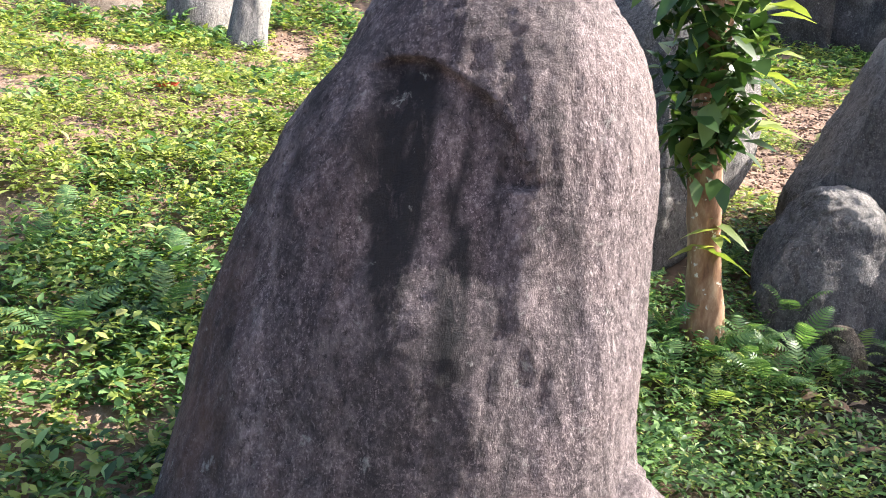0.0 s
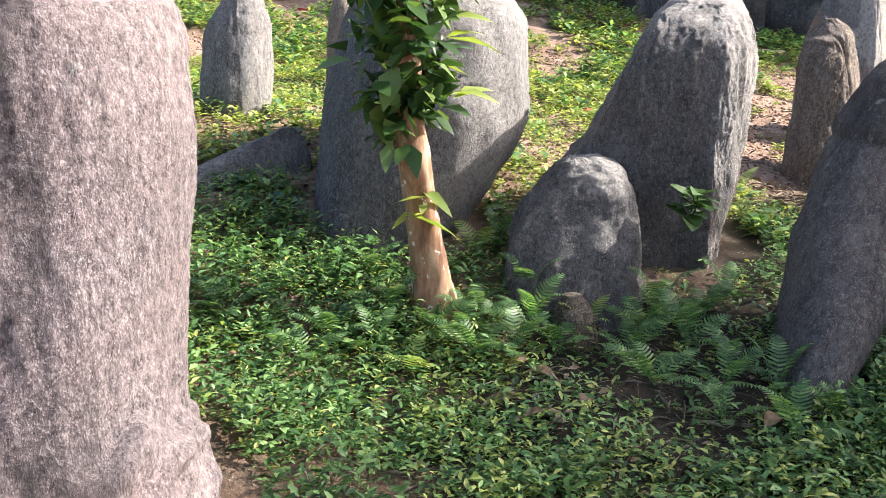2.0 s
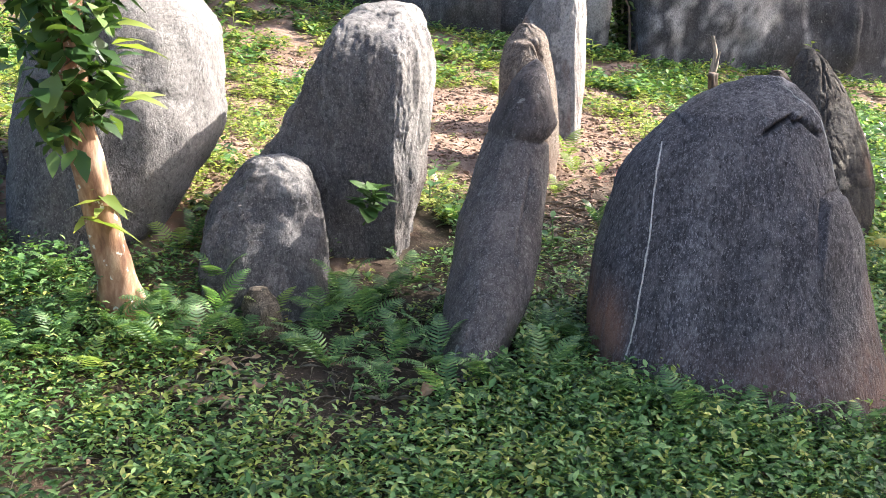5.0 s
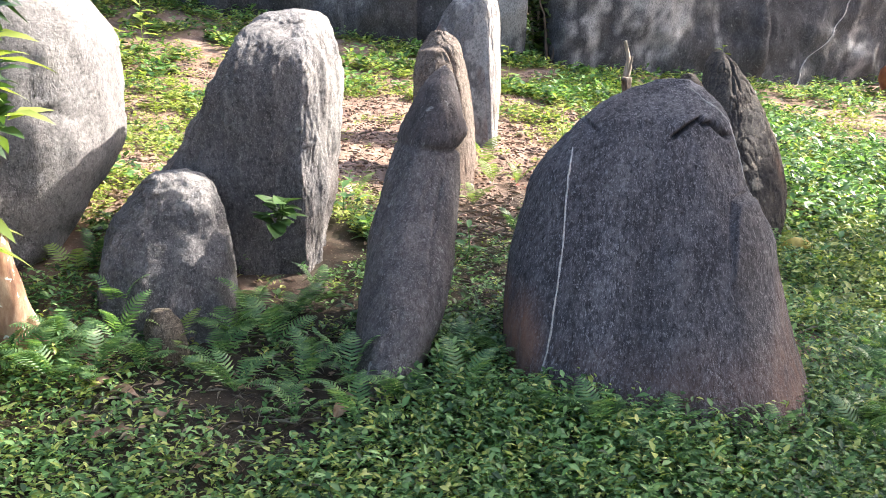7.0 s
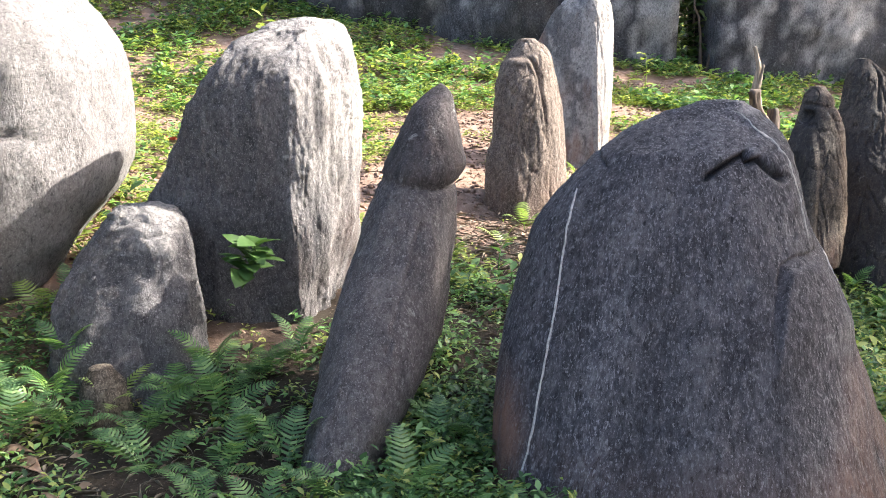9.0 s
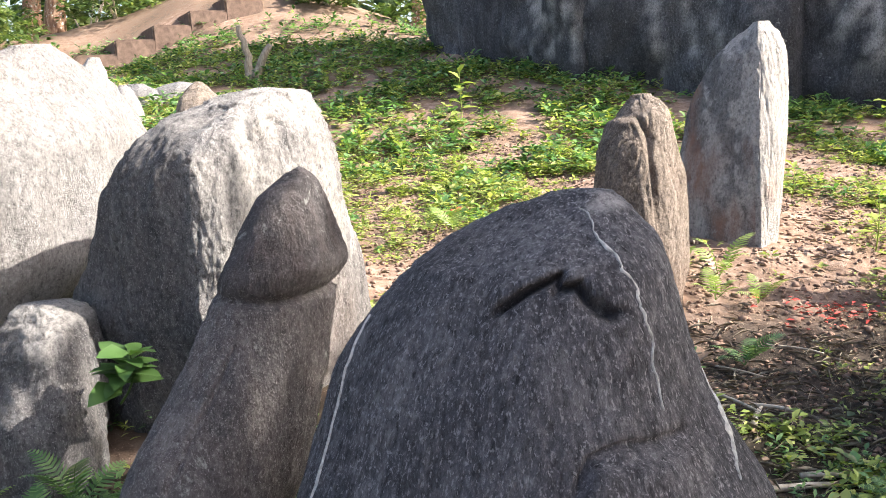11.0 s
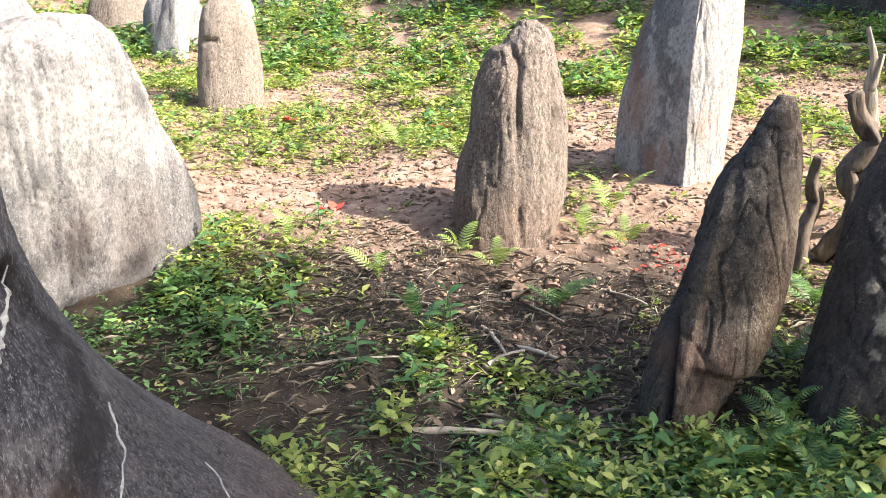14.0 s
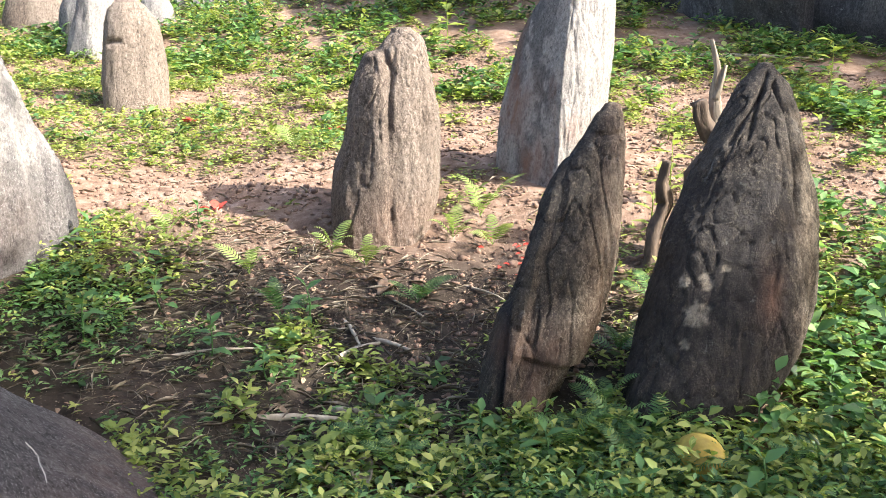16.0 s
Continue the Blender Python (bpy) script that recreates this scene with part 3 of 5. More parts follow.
stone_f = standing_stone("massive dark wedge-shaped standing stone with a thin white vein", (2.55, 1.75), turn_of(0.812, -0.584), [
    (-0.3, -0.52, 0.56, -0.42, 1.08), (-0.1, -0.565, 0.51, -0.40, 1.06), (0.0, -0.585, 0.475, -0.375, 1.0), (0.063, -0.592, 0.45, -0.35, 0.93), (0.15, -0.595, 0.415, -0.315, 0.825), (0.24, -0.593, 0.387, -0.28, 0.715), (0.33, -0.585, 0.36, -0.24, 0.62),
    (0.424, -0.573, 0.333, -0.20, 0.54), (0.52, -0.55, 0.311, -0.16, 0.48), (0.61, -0.524, 0.267, -0.12, 0.43), (0.706, -0.491, 0.22, -0.08, 0.385), (0.80, -0.427, 0.19, -0.035, 0.35),
    (0.90, -0.332, 0.155, 0.03, 0.33), (0.95, -0.275, 0.12, 0.10, 0.32), (0.998, -0.178, 0.06, 0.17, 0.31), (1.022, -0.10, 0.02, 0.21, 0.29)],
    DARK_STONE, 2.7, seed=53, rough=0.6, around=320, rings=240, shape=ledge,
    # uneven stain, plus the darkness inside both cracks painted along their lines
    stain_shade=lambda u, v, h, s: 0.3 + 0.3 * noise.noise((u * 9, 1, h * 1.2)) + 1.5 * math.exp(-((near_path(BLACK_CRACK, u, v, h) + 0.02 * noise.noise((v * 20, h * 20, 1))) / 0.04) ** 2) + (1.0 * math.exp(-(near_line(STEP_CRACK, u, h) / 0.009) ** 2) if s < 0.3 else 0),
    pale=lambda u, v, h, s: (0.5 * step(0.28, 0.33, u) * step(0.62, 0.5, h) * max(0, noise.noise((h * 9, u * 3, 2)))) + (1.5 * math.exp(-((u - 0.037) ** 2 / 0.0003 + (v - 0.23) ** 2 / 0.0012)) if h > 0.93 else 0),
    rust=lambda u, v, h, s: 1.2 * step(-0.36, -0.47, u) * step(0.42, 0.22, h) + 0.35 * step(0.3, 0.05, h) + 0.4 * step(0.30, 0.36, u) * step(0.5, 0.4, h))

# split brown slab, leaning
SPLIT = [(0.07, 0.93), (0.06, 0.86), (0.02, 0.80), (-0.03, 0.7), (-0.06, 0.6), (-0.10, 0.5), (-0.14, 0.35), (-0.16, 0.2), (-0.17, 0.05)]


def chip(u, v, h, s):
    if s > 0.3:
        return 0.0
    k = -0.042 * math.exp(-(near_line(SPLIT, u, h) / 0.009) ** 2) + 0.02 * step(0.0, 0.02, -u - 0.16 + 0.26 * h)
    k -= 0.03 * step(0.21, 0.185, h + 0.2 * (u + 0.05)) * step(-0.14, -0.08, u)
    return k - 0.012 * math.exp(-(near_line([(0.08, 0.9), (0.14, 0.885), (0.2, 0.89)], u, h) / 0.012) ** 2)


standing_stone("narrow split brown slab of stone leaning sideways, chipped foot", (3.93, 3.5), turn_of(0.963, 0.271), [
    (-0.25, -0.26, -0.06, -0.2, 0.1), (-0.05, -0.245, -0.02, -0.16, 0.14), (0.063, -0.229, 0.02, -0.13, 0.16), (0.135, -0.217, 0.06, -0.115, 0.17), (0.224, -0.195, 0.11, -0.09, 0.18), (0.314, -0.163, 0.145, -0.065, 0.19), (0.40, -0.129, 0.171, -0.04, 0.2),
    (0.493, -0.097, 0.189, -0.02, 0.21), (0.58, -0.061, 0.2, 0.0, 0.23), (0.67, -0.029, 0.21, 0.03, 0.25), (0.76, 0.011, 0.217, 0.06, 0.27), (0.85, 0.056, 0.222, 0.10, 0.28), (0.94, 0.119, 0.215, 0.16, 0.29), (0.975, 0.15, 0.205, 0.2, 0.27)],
    # sun patch painted pale at upper right; left side and split darkened as shade
    BROWN_STONE, 2.8, seed=61, rough=0.8, around=260, rings=170, fissure=0.010, shape=chip, stain_shade=lambda u, v, h, s: 0.7 * step(0.06, -0.06, u - 0.28 * h + 0.05) + (1.2 * math.exp(-(near_line(SPLIT, u, h) / 0.014) ** 2) if s < 0.3 else 0), pale=lambda u, v, h, s: (0.75 + 0.8 * noise.noise((u * 14, v * 14, h * 3))) * step(0.04, 0.12, u - 0.12 * h) * step(0.88, 0.78, h + 0.1 * noise.noise((u * 12, h * 5, 2))) * step(0.3, 0.5, h), rust=lambda u, v, h, s: 0.3 * step(0.0, 0.1, u - 0.12 * h) + 0.8 * max(0, noise.noise((u * 5, h * 5, 8.4)) + 0.1) * step(0.45, 0.2, h))

# pointed dark stone with lichen spots
TIPS = [[(0.13, 1.03), (0.10, 0.95), (0.075, 0.84)], [(0.15, 1.0), (0.2, 0.9), (0.23, 0.75), (0.245, 0.6)], [(0.12, 0.98), (0.06, 0.9), (0.02, 0.82)]]
SPOTS = ((-0.043, 0.337, 0.035), (-0.06, 0.32, 0.02), (-0.082, 0.425, 0.017), (-0.015, 0.423, 0.016), (-0.03, 0.44, 0.012), (-0.075, 0.25, 0.014), (0.03, 0.47, 0.012))
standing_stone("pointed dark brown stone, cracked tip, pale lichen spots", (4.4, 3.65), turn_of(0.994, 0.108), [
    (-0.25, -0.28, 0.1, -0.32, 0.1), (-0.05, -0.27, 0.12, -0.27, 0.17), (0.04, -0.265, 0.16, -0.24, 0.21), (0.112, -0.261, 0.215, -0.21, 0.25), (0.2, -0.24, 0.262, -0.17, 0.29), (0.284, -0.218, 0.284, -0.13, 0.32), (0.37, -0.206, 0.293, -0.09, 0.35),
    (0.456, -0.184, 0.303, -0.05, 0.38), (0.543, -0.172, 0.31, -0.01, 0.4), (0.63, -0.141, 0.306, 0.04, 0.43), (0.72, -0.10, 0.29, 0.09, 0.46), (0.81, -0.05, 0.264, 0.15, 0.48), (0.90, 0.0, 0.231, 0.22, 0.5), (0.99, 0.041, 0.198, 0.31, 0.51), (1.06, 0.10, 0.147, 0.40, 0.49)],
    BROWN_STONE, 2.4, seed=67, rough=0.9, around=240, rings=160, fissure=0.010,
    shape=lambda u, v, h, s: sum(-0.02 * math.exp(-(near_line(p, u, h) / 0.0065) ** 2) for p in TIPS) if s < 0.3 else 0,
    # shade painted on all but the right edge, weaker near the tip
    stain_shade=lambda u, v, h, s: 1.3 * step(0.30, 0.18, u) * (1 - 0.45 * step(0.66, 0.76, h)),
    # lichen spots, and a right edge paled as sunlit
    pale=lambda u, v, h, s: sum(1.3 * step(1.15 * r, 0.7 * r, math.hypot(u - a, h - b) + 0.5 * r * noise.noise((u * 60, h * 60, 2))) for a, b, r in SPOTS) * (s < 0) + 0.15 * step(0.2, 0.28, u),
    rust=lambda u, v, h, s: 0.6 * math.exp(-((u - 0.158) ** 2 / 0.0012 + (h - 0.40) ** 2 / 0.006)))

# upright tan stone split down its face
standing_stone("upright tan standing stone split down its face", (2.8, 4.5), turn_of(0.893, 0.449), [
    (-0.2, -0.17, 0.24, -0.17, 0.2), (0.0, -0.163, 0.25, -0.15, 0.2), (0.137, -0.159, 0.288, -0.14, 0.2), (0.263, -0.146, 0.294, -0.125, 0.21), (0.389, -0.112, 0.29, -0.11, 0.21), (0.515, -0.09, 0.283, -0.09, 0.22),
    (0.64, -0.06, 0.271, -0.06, 0.22), (0.763, -0.01, 0.259, -0.02, 0.22), (0.80, 0.03, 0.25, 0.0, 0.21), (0.85, 0.076, 0.226, 0.04, 0.2), (0.885, 0.1, 0.183, 0.08, 0.17)], TAN_STONE, 2.3, seed=71, around=200, rings=130, fissure=0.008,
    shape=lambda u, v, h, s: (-0.022 * math.exp(-(near_line([(0.06, 0.78), (0.095, 0.70), (0.08, 0.62), (0.07, 0.3)], u, h) / 0.012) ** 2) * step(0.2, 0.6, h) + (0.028 * step(0.795, 0.775, h) * step(0.07, 0.05, u) if h > 0.5 else 0.028 * step(0.07, 0.05, u))) if s < 0.2 else 0,
    # lit right and shaded left of the split are put into the colour
    stain_shade=lambda u, v, h, s: 0.4 * step(0.06, -0.05, u) if s < 0 else 0.1, pale=lambda u, v, h, s: 0.3 * step(0.08, 0.15, u), rust=lambda u, v, h, s: 0.3 * step(0.3, 0.0, h))

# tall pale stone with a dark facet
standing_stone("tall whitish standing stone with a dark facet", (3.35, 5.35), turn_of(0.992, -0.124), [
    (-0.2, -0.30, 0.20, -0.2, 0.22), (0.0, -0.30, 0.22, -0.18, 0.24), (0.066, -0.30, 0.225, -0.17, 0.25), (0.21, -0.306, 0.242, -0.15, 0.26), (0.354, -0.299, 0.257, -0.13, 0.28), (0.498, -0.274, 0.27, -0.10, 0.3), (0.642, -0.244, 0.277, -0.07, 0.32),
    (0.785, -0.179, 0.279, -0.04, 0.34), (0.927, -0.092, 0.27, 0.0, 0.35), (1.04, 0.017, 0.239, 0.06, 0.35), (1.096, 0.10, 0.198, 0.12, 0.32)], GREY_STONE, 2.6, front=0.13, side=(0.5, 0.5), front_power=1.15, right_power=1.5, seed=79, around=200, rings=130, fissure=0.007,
    # facet's shade and the sunny right side are in the colour; mottling is stone
    stain_shade=lambda u, v, h, s: (0.35 * step(0.12, 0.05, u) + 2.0 * max(0, noise.noise((u * 12, h * 4, 3.4)) + 0.05) * step(0.13, 0.08, u)) if s < 0.3 else 0,
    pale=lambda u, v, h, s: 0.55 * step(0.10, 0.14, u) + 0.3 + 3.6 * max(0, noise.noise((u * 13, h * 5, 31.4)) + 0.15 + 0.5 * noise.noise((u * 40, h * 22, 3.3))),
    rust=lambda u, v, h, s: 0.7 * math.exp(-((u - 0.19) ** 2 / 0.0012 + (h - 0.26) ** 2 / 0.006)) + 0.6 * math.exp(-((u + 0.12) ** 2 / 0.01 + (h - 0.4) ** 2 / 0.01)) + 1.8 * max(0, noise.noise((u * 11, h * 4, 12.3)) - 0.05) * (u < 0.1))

# small stones further up the slope; most have a sunlit side painted paler
standing_stone("small upright tan stone with a notch", (0.3, 6.05), turn_of(0.772, 0.635), [
    (-0.2, -0.29, 0.15, -0.16, 0.18), (0.0, -0.293, 0.155, -0.15, 0.18), (0.17, -0.283, 0.168, -0.13, 0.18), (0.36, -0.266, 0.165, -0.11, 0.18), (0.55, -0.242, 0.131, -0.08, 0.17), (0.68, -0.206, 0.057, -0.03, 0.15), (0.75, -0.147, 0.0, 0.02, 0.12), (0.78, -0.1, -0.04, 0.05, 0.09)],
    TAN_STONE, 2.6, seed=83, around=80, rings=60, stain_shade=lambda u, v, h, s: 0.5 * step(-0.17, -0.24, u), pale=lambda u, v, h, s: 0.35,
    shape=lambda u, v, h, s: -0.03 * math.exp(-(near_line([(-0.22, 0.46), (-0.15, 0.46)], u, h) / 0.016) ** 2))
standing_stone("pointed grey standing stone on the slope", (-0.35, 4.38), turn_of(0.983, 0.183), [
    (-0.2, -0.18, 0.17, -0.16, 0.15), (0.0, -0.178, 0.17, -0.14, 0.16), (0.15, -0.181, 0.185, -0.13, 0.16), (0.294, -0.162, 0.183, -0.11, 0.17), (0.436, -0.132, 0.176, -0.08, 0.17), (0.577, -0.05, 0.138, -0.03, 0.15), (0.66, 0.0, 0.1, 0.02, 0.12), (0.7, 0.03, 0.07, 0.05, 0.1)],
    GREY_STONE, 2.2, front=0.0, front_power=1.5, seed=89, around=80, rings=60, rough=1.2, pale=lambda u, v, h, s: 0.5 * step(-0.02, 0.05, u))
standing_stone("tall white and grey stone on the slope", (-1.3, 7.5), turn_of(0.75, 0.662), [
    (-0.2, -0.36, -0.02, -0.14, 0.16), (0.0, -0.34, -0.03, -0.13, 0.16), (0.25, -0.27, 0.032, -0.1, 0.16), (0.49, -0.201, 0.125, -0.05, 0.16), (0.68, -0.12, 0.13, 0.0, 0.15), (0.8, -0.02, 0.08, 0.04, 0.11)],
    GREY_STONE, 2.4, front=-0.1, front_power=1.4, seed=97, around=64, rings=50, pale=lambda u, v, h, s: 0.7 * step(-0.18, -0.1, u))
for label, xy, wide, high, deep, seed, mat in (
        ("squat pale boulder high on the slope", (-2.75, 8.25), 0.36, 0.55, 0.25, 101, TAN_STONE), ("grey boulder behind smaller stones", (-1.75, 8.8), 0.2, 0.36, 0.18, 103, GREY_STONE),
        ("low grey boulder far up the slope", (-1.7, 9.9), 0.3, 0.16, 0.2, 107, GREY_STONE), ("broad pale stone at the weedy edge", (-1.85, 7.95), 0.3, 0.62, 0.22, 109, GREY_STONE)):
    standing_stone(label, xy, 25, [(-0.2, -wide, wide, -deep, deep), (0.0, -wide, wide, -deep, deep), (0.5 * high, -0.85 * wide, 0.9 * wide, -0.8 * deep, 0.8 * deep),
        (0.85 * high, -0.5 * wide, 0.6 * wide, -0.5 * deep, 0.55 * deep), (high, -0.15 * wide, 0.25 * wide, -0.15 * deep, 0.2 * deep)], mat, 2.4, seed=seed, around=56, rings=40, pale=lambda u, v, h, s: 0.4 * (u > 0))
standing_stone("flat grey slab lying tilted in the weeds", (-0.22, 3.42), 32, [
    (-0.2, -0.36, 0.34, -0.10, 0.12), (0.0, -0.32, 0.33, -0.06, 0.1), (0.08, -0.14, 0.32, -0.02, 0.09), (0.15, 0.05, 0.30, 0.02, 0.08), (0.20, 0.18, 0.27, 0.04, 0.07)], GREY_STONE, 2.8, seed=113, around=64, rings=40, name="stone_slab", group="loose rocks")
standing_stone("low rounded grey rock in the grass", (-2.07, 9.65), 10, [
    (-0.15, -0.3, 0.3, -0.2, 0.2), (0.0, -0.3, 0.3, -0.2, 0.2), (0.14, -0.2, 0.22, -0.12, 0.14), (0.2, -0.08, 0.1, -0.04, 0.06)], GREY_STONE, 2.2, seed=127, around=40, rings=24, name="rock", group="loose rocks")


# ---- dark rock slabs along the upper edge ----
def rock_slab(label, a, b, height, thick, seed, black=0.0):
    """A great slab set on edge from a to b, its face towards the stones. black: extra darkness over all of it."""
    ax, ay = a
    bx, by = b
    long = math.hypot(bx - ax, by - ay)
    nu, nv = int(long / 0.07), 46
    verts, pale, stain_shade = [], [], []
    for j in range(nv + 1):
        h = -0.5 + (height + 0.5) * j / nv
        for side in (0, 1):
            for i in range(nu + 1):
                f = i / nu if side == 0 else 1 - i / nu
                u = f * long
                edge = min(f, 1 - f) * long
                pull = 0.07 * math.exp(-edge / 0.1)
                x, y = ax + (bx - ax) * f, ay + (by - ay) * f
                z = float(lie(x, y)) + h
                d = 0.16 * noise.noise((u * 0.7, h * 0.8, seed)) + 0.05 * noise.noise((u * 5, h * 4.5, seed + 4)) + 0.09 * noise.noise((u * 1.9, h * 2.4, seed + 2)) - 0.10 * math.exp(-max(0, h) / 0.2) + 0.03 * noise.noise((u * 3, h * 2.2, seed)) + 0.01 * noise.noise((u * 12, h * 9, seed))
                off = (-thick / 2 - d + pull) if side == 0 else (thick / 2 - pull)
                nx, ny = -(by - ay) / long, (bx - ax) / long
                lean = 0.10 * h
                verts.append((x + nx * (off + lean), y + ny * (off + lean), z))
                k = 0.8 * noise.noise((u * 1.3 + 0.4 * noise.noise((h * 3, u, seed)), h * 0.6, seed + 5)) + 0.6 * noise.noise((u * 6 + 0.8 * noise.noise((h * 2.2, u * 2, seed)), h * 1.1, seed)) + 0.6 * noise.noise((u * 11, h * 7, seed))
                pale.append(max(0, min(1, 3.0 * (k - 0.22))) if side == 0 else 0)
                stain_shade.append(max(0, min(1, 0.5 + black + noise.noise((u * 1.1, h * 0.5, seed + 9)) + 0.35 * h / height)))
    n = 2 * (nu + 1)
    faces = [(j * n + i, j * n + (i + 1) % n, (j + 1) * n + (i + 1) % n, (j + 1) * n + i) for j in range(nv) for i in range(n)]
    me = mesh_of("rock_slab", verts, faces + [tuple(nv * n + i for i in range(n))], WALL_STONE)
    for key, vals in (("stain_shade", stain_shade), ("pale", pale), ("rust", [0.0] * len(verts))):
        me.attributes.new(key, "FLOAT", "POINT").data.foreach_set("value", vals)
    return tagged(new("rock_slab", me), label, "rock slab", "dark rock slabs")


rock_slab("huge near-black rock slab streaked with white lichen", (0.9, 12.1), (2.75, 10.35), 3.4, 0.9, 3.0, 0.2)
rock_slab("huge near-black rock slab streaked with white lichen", (2.6, 10.6), (4.55, 9.5), 3.4, 0.9, 11.0, 0.2)
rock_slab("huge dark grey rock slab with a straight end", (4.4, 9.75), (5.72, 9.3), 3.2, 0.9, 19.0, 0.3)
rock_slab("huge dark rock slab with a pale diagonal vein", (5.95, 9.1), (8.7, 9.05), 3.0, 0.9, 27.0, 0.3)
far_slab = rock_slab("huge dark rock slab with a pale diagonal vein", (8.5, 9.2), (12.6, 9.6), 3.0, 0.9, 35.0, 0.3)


# ---- veins laid on the stones ----
def on_stone(stone, u, h):
    """The place on a stone's face at its own u and height, and the way out of it."""
    hit, place, normal, _ = stone.ray_cast((u, -2.0, h), (0, 1, 0))
    return (place, normal) if hit else (None, None)


def ribbon_on(stone, name, label, pts, width, material, lift=0.003):
    path = []
    for (a, b), (c, d) in zip(pts, pts[1:]):
        k = max(2, int(math.hypot(c - a, d - b) / 0.012))
        path += [(a + (c - a) * i / k, b + (d - b) * i / k) for i in range(k)]
    path.append(pts[-1])
    verts, faces = [], []
    for i, (u, h) in enumerate(path):
        w = width * (0.55 + 0.9 * abs(noise.noise((h * 14, u * 5, 3)))) * min(1, 0.35 + i * 0.2, 0.35 + (len(path) - i) * 0.2)
        for s in (-1, -0.4, 0.4, 1):
            place, normal = on_stone(stone, u + s * w + 0.003 * noise.noise((h * 30, 0, 1)), h)
            if place is None:
                return None
            verts.append(place + normal * (lift if abs(s) < 0.9 else -0.002))
    for i in range(len(path) - 1):
        for k in range(3):
            faces.append((4 * i + k, 4 * i + k + 1, 4 * i + k + 5, 4 * i + k + 4))
    return part_of(name, mesh_of(name, verts, faces, material), stone, label)


ribbon_on(stone_f, "vein", "thin white quartz vein", [(-0.345, 0.81), (-0.352, 0.66), (-0.35, 0.5), (-0.36, 0.36), (-0.372, 0.22), (-0.40, 0.08)], 0.0055, QUARTZ)


ribbon_on(far_slab, "vein", "pale diagonal vein", [(9.35, 0.75), (9.42, 1.1), (9.6, 1.28), (9.85, 1.45), (10.15, 1.8), (10.4, 2.2)], 0.014, QUARTZ, 0.012)


STREAKS = [(0.005, [(0.007, 0.194, 0.988), (0.093, 0.147, 0.934), (0.133, 0.142, 0.853), (0.177, 0.123, 0.778), (0.204, 0.115, 0.701)]),
           (0.014, [(0.112, 0.316, 0.773), (0.181, 0.285, 0.698), (0.242, 0.255, 0.626), (0.276, 0.226, 0.573)]),
           (0.008, [(0.147, 0.417, 0.475), (0.207, 0.441, 0.401), (0.313, 0.423, 0.322)]),
           (0.004, [(0.106, 0.635, 0.259), (0.16, 0.659, 0.233), (0.225, 0.661, 0.212)])]


def streak_along(stone, label, pts, width, seed):
    """A crust of lichen that follows the stone's skin along a line."""
    path = []
    for a, b in zip(pts, pts[1:]):
        k = max(2, int((Vector(b) - Vector(a)).length / 0.006))
        path += [Vector(a).lerp(Vector(b), i / k) for i in range(k)]
    path.append(Vector(pts[-1]))
    verts, faces = [], []
    for i, p in enumerate(path):
        p = p + 0.012 * Vector((noise.noise((i * 0.13, seed, 0)), noise.noise((i * 0.13, seed, 5)), 0))
        _, place, normal, _ = stone.closest_point_on_mesh(p)
        ahead = path[min(i + 1, len(path) - 1)] - path[max(i - 1, 0)]
        across = normal.cross(ahead).normalized()
        w = width * (0.25 + 1.8 * abs(noise.noise((i * 0.21, seed, 2)))) * min(1, 0.2 + 0.2 * i, 0.2 + 0.2 * (len(path) - 1 - i))
        for q in (-1, -0.4, 0.4, 1):
            _, at, up, _ = stone.closest_point_on_mesh(place + across * q * w * (0.8 + 0.5 * noise.noise((i * 0.5, q, seed))))
            verts.append(at + up * (0.003 if abs(q) < 0.9 else -0.002))
    for i in range(len(path) - 1):
        for k in range(3):
            faces.append((4 * i + k, 4 * i + k + 1, 4 * i + k + 5, 4 * i + k + 4))
    return part_of("lichen_streak", mesh_of("lichen_streak", verts, faces, LICHEN), stone, label)


for n, (width, pts) in enumerate(STREAKS):
    streak_along(stone_f, "thin white lichen streak", pts, width, n * 7 + 1)


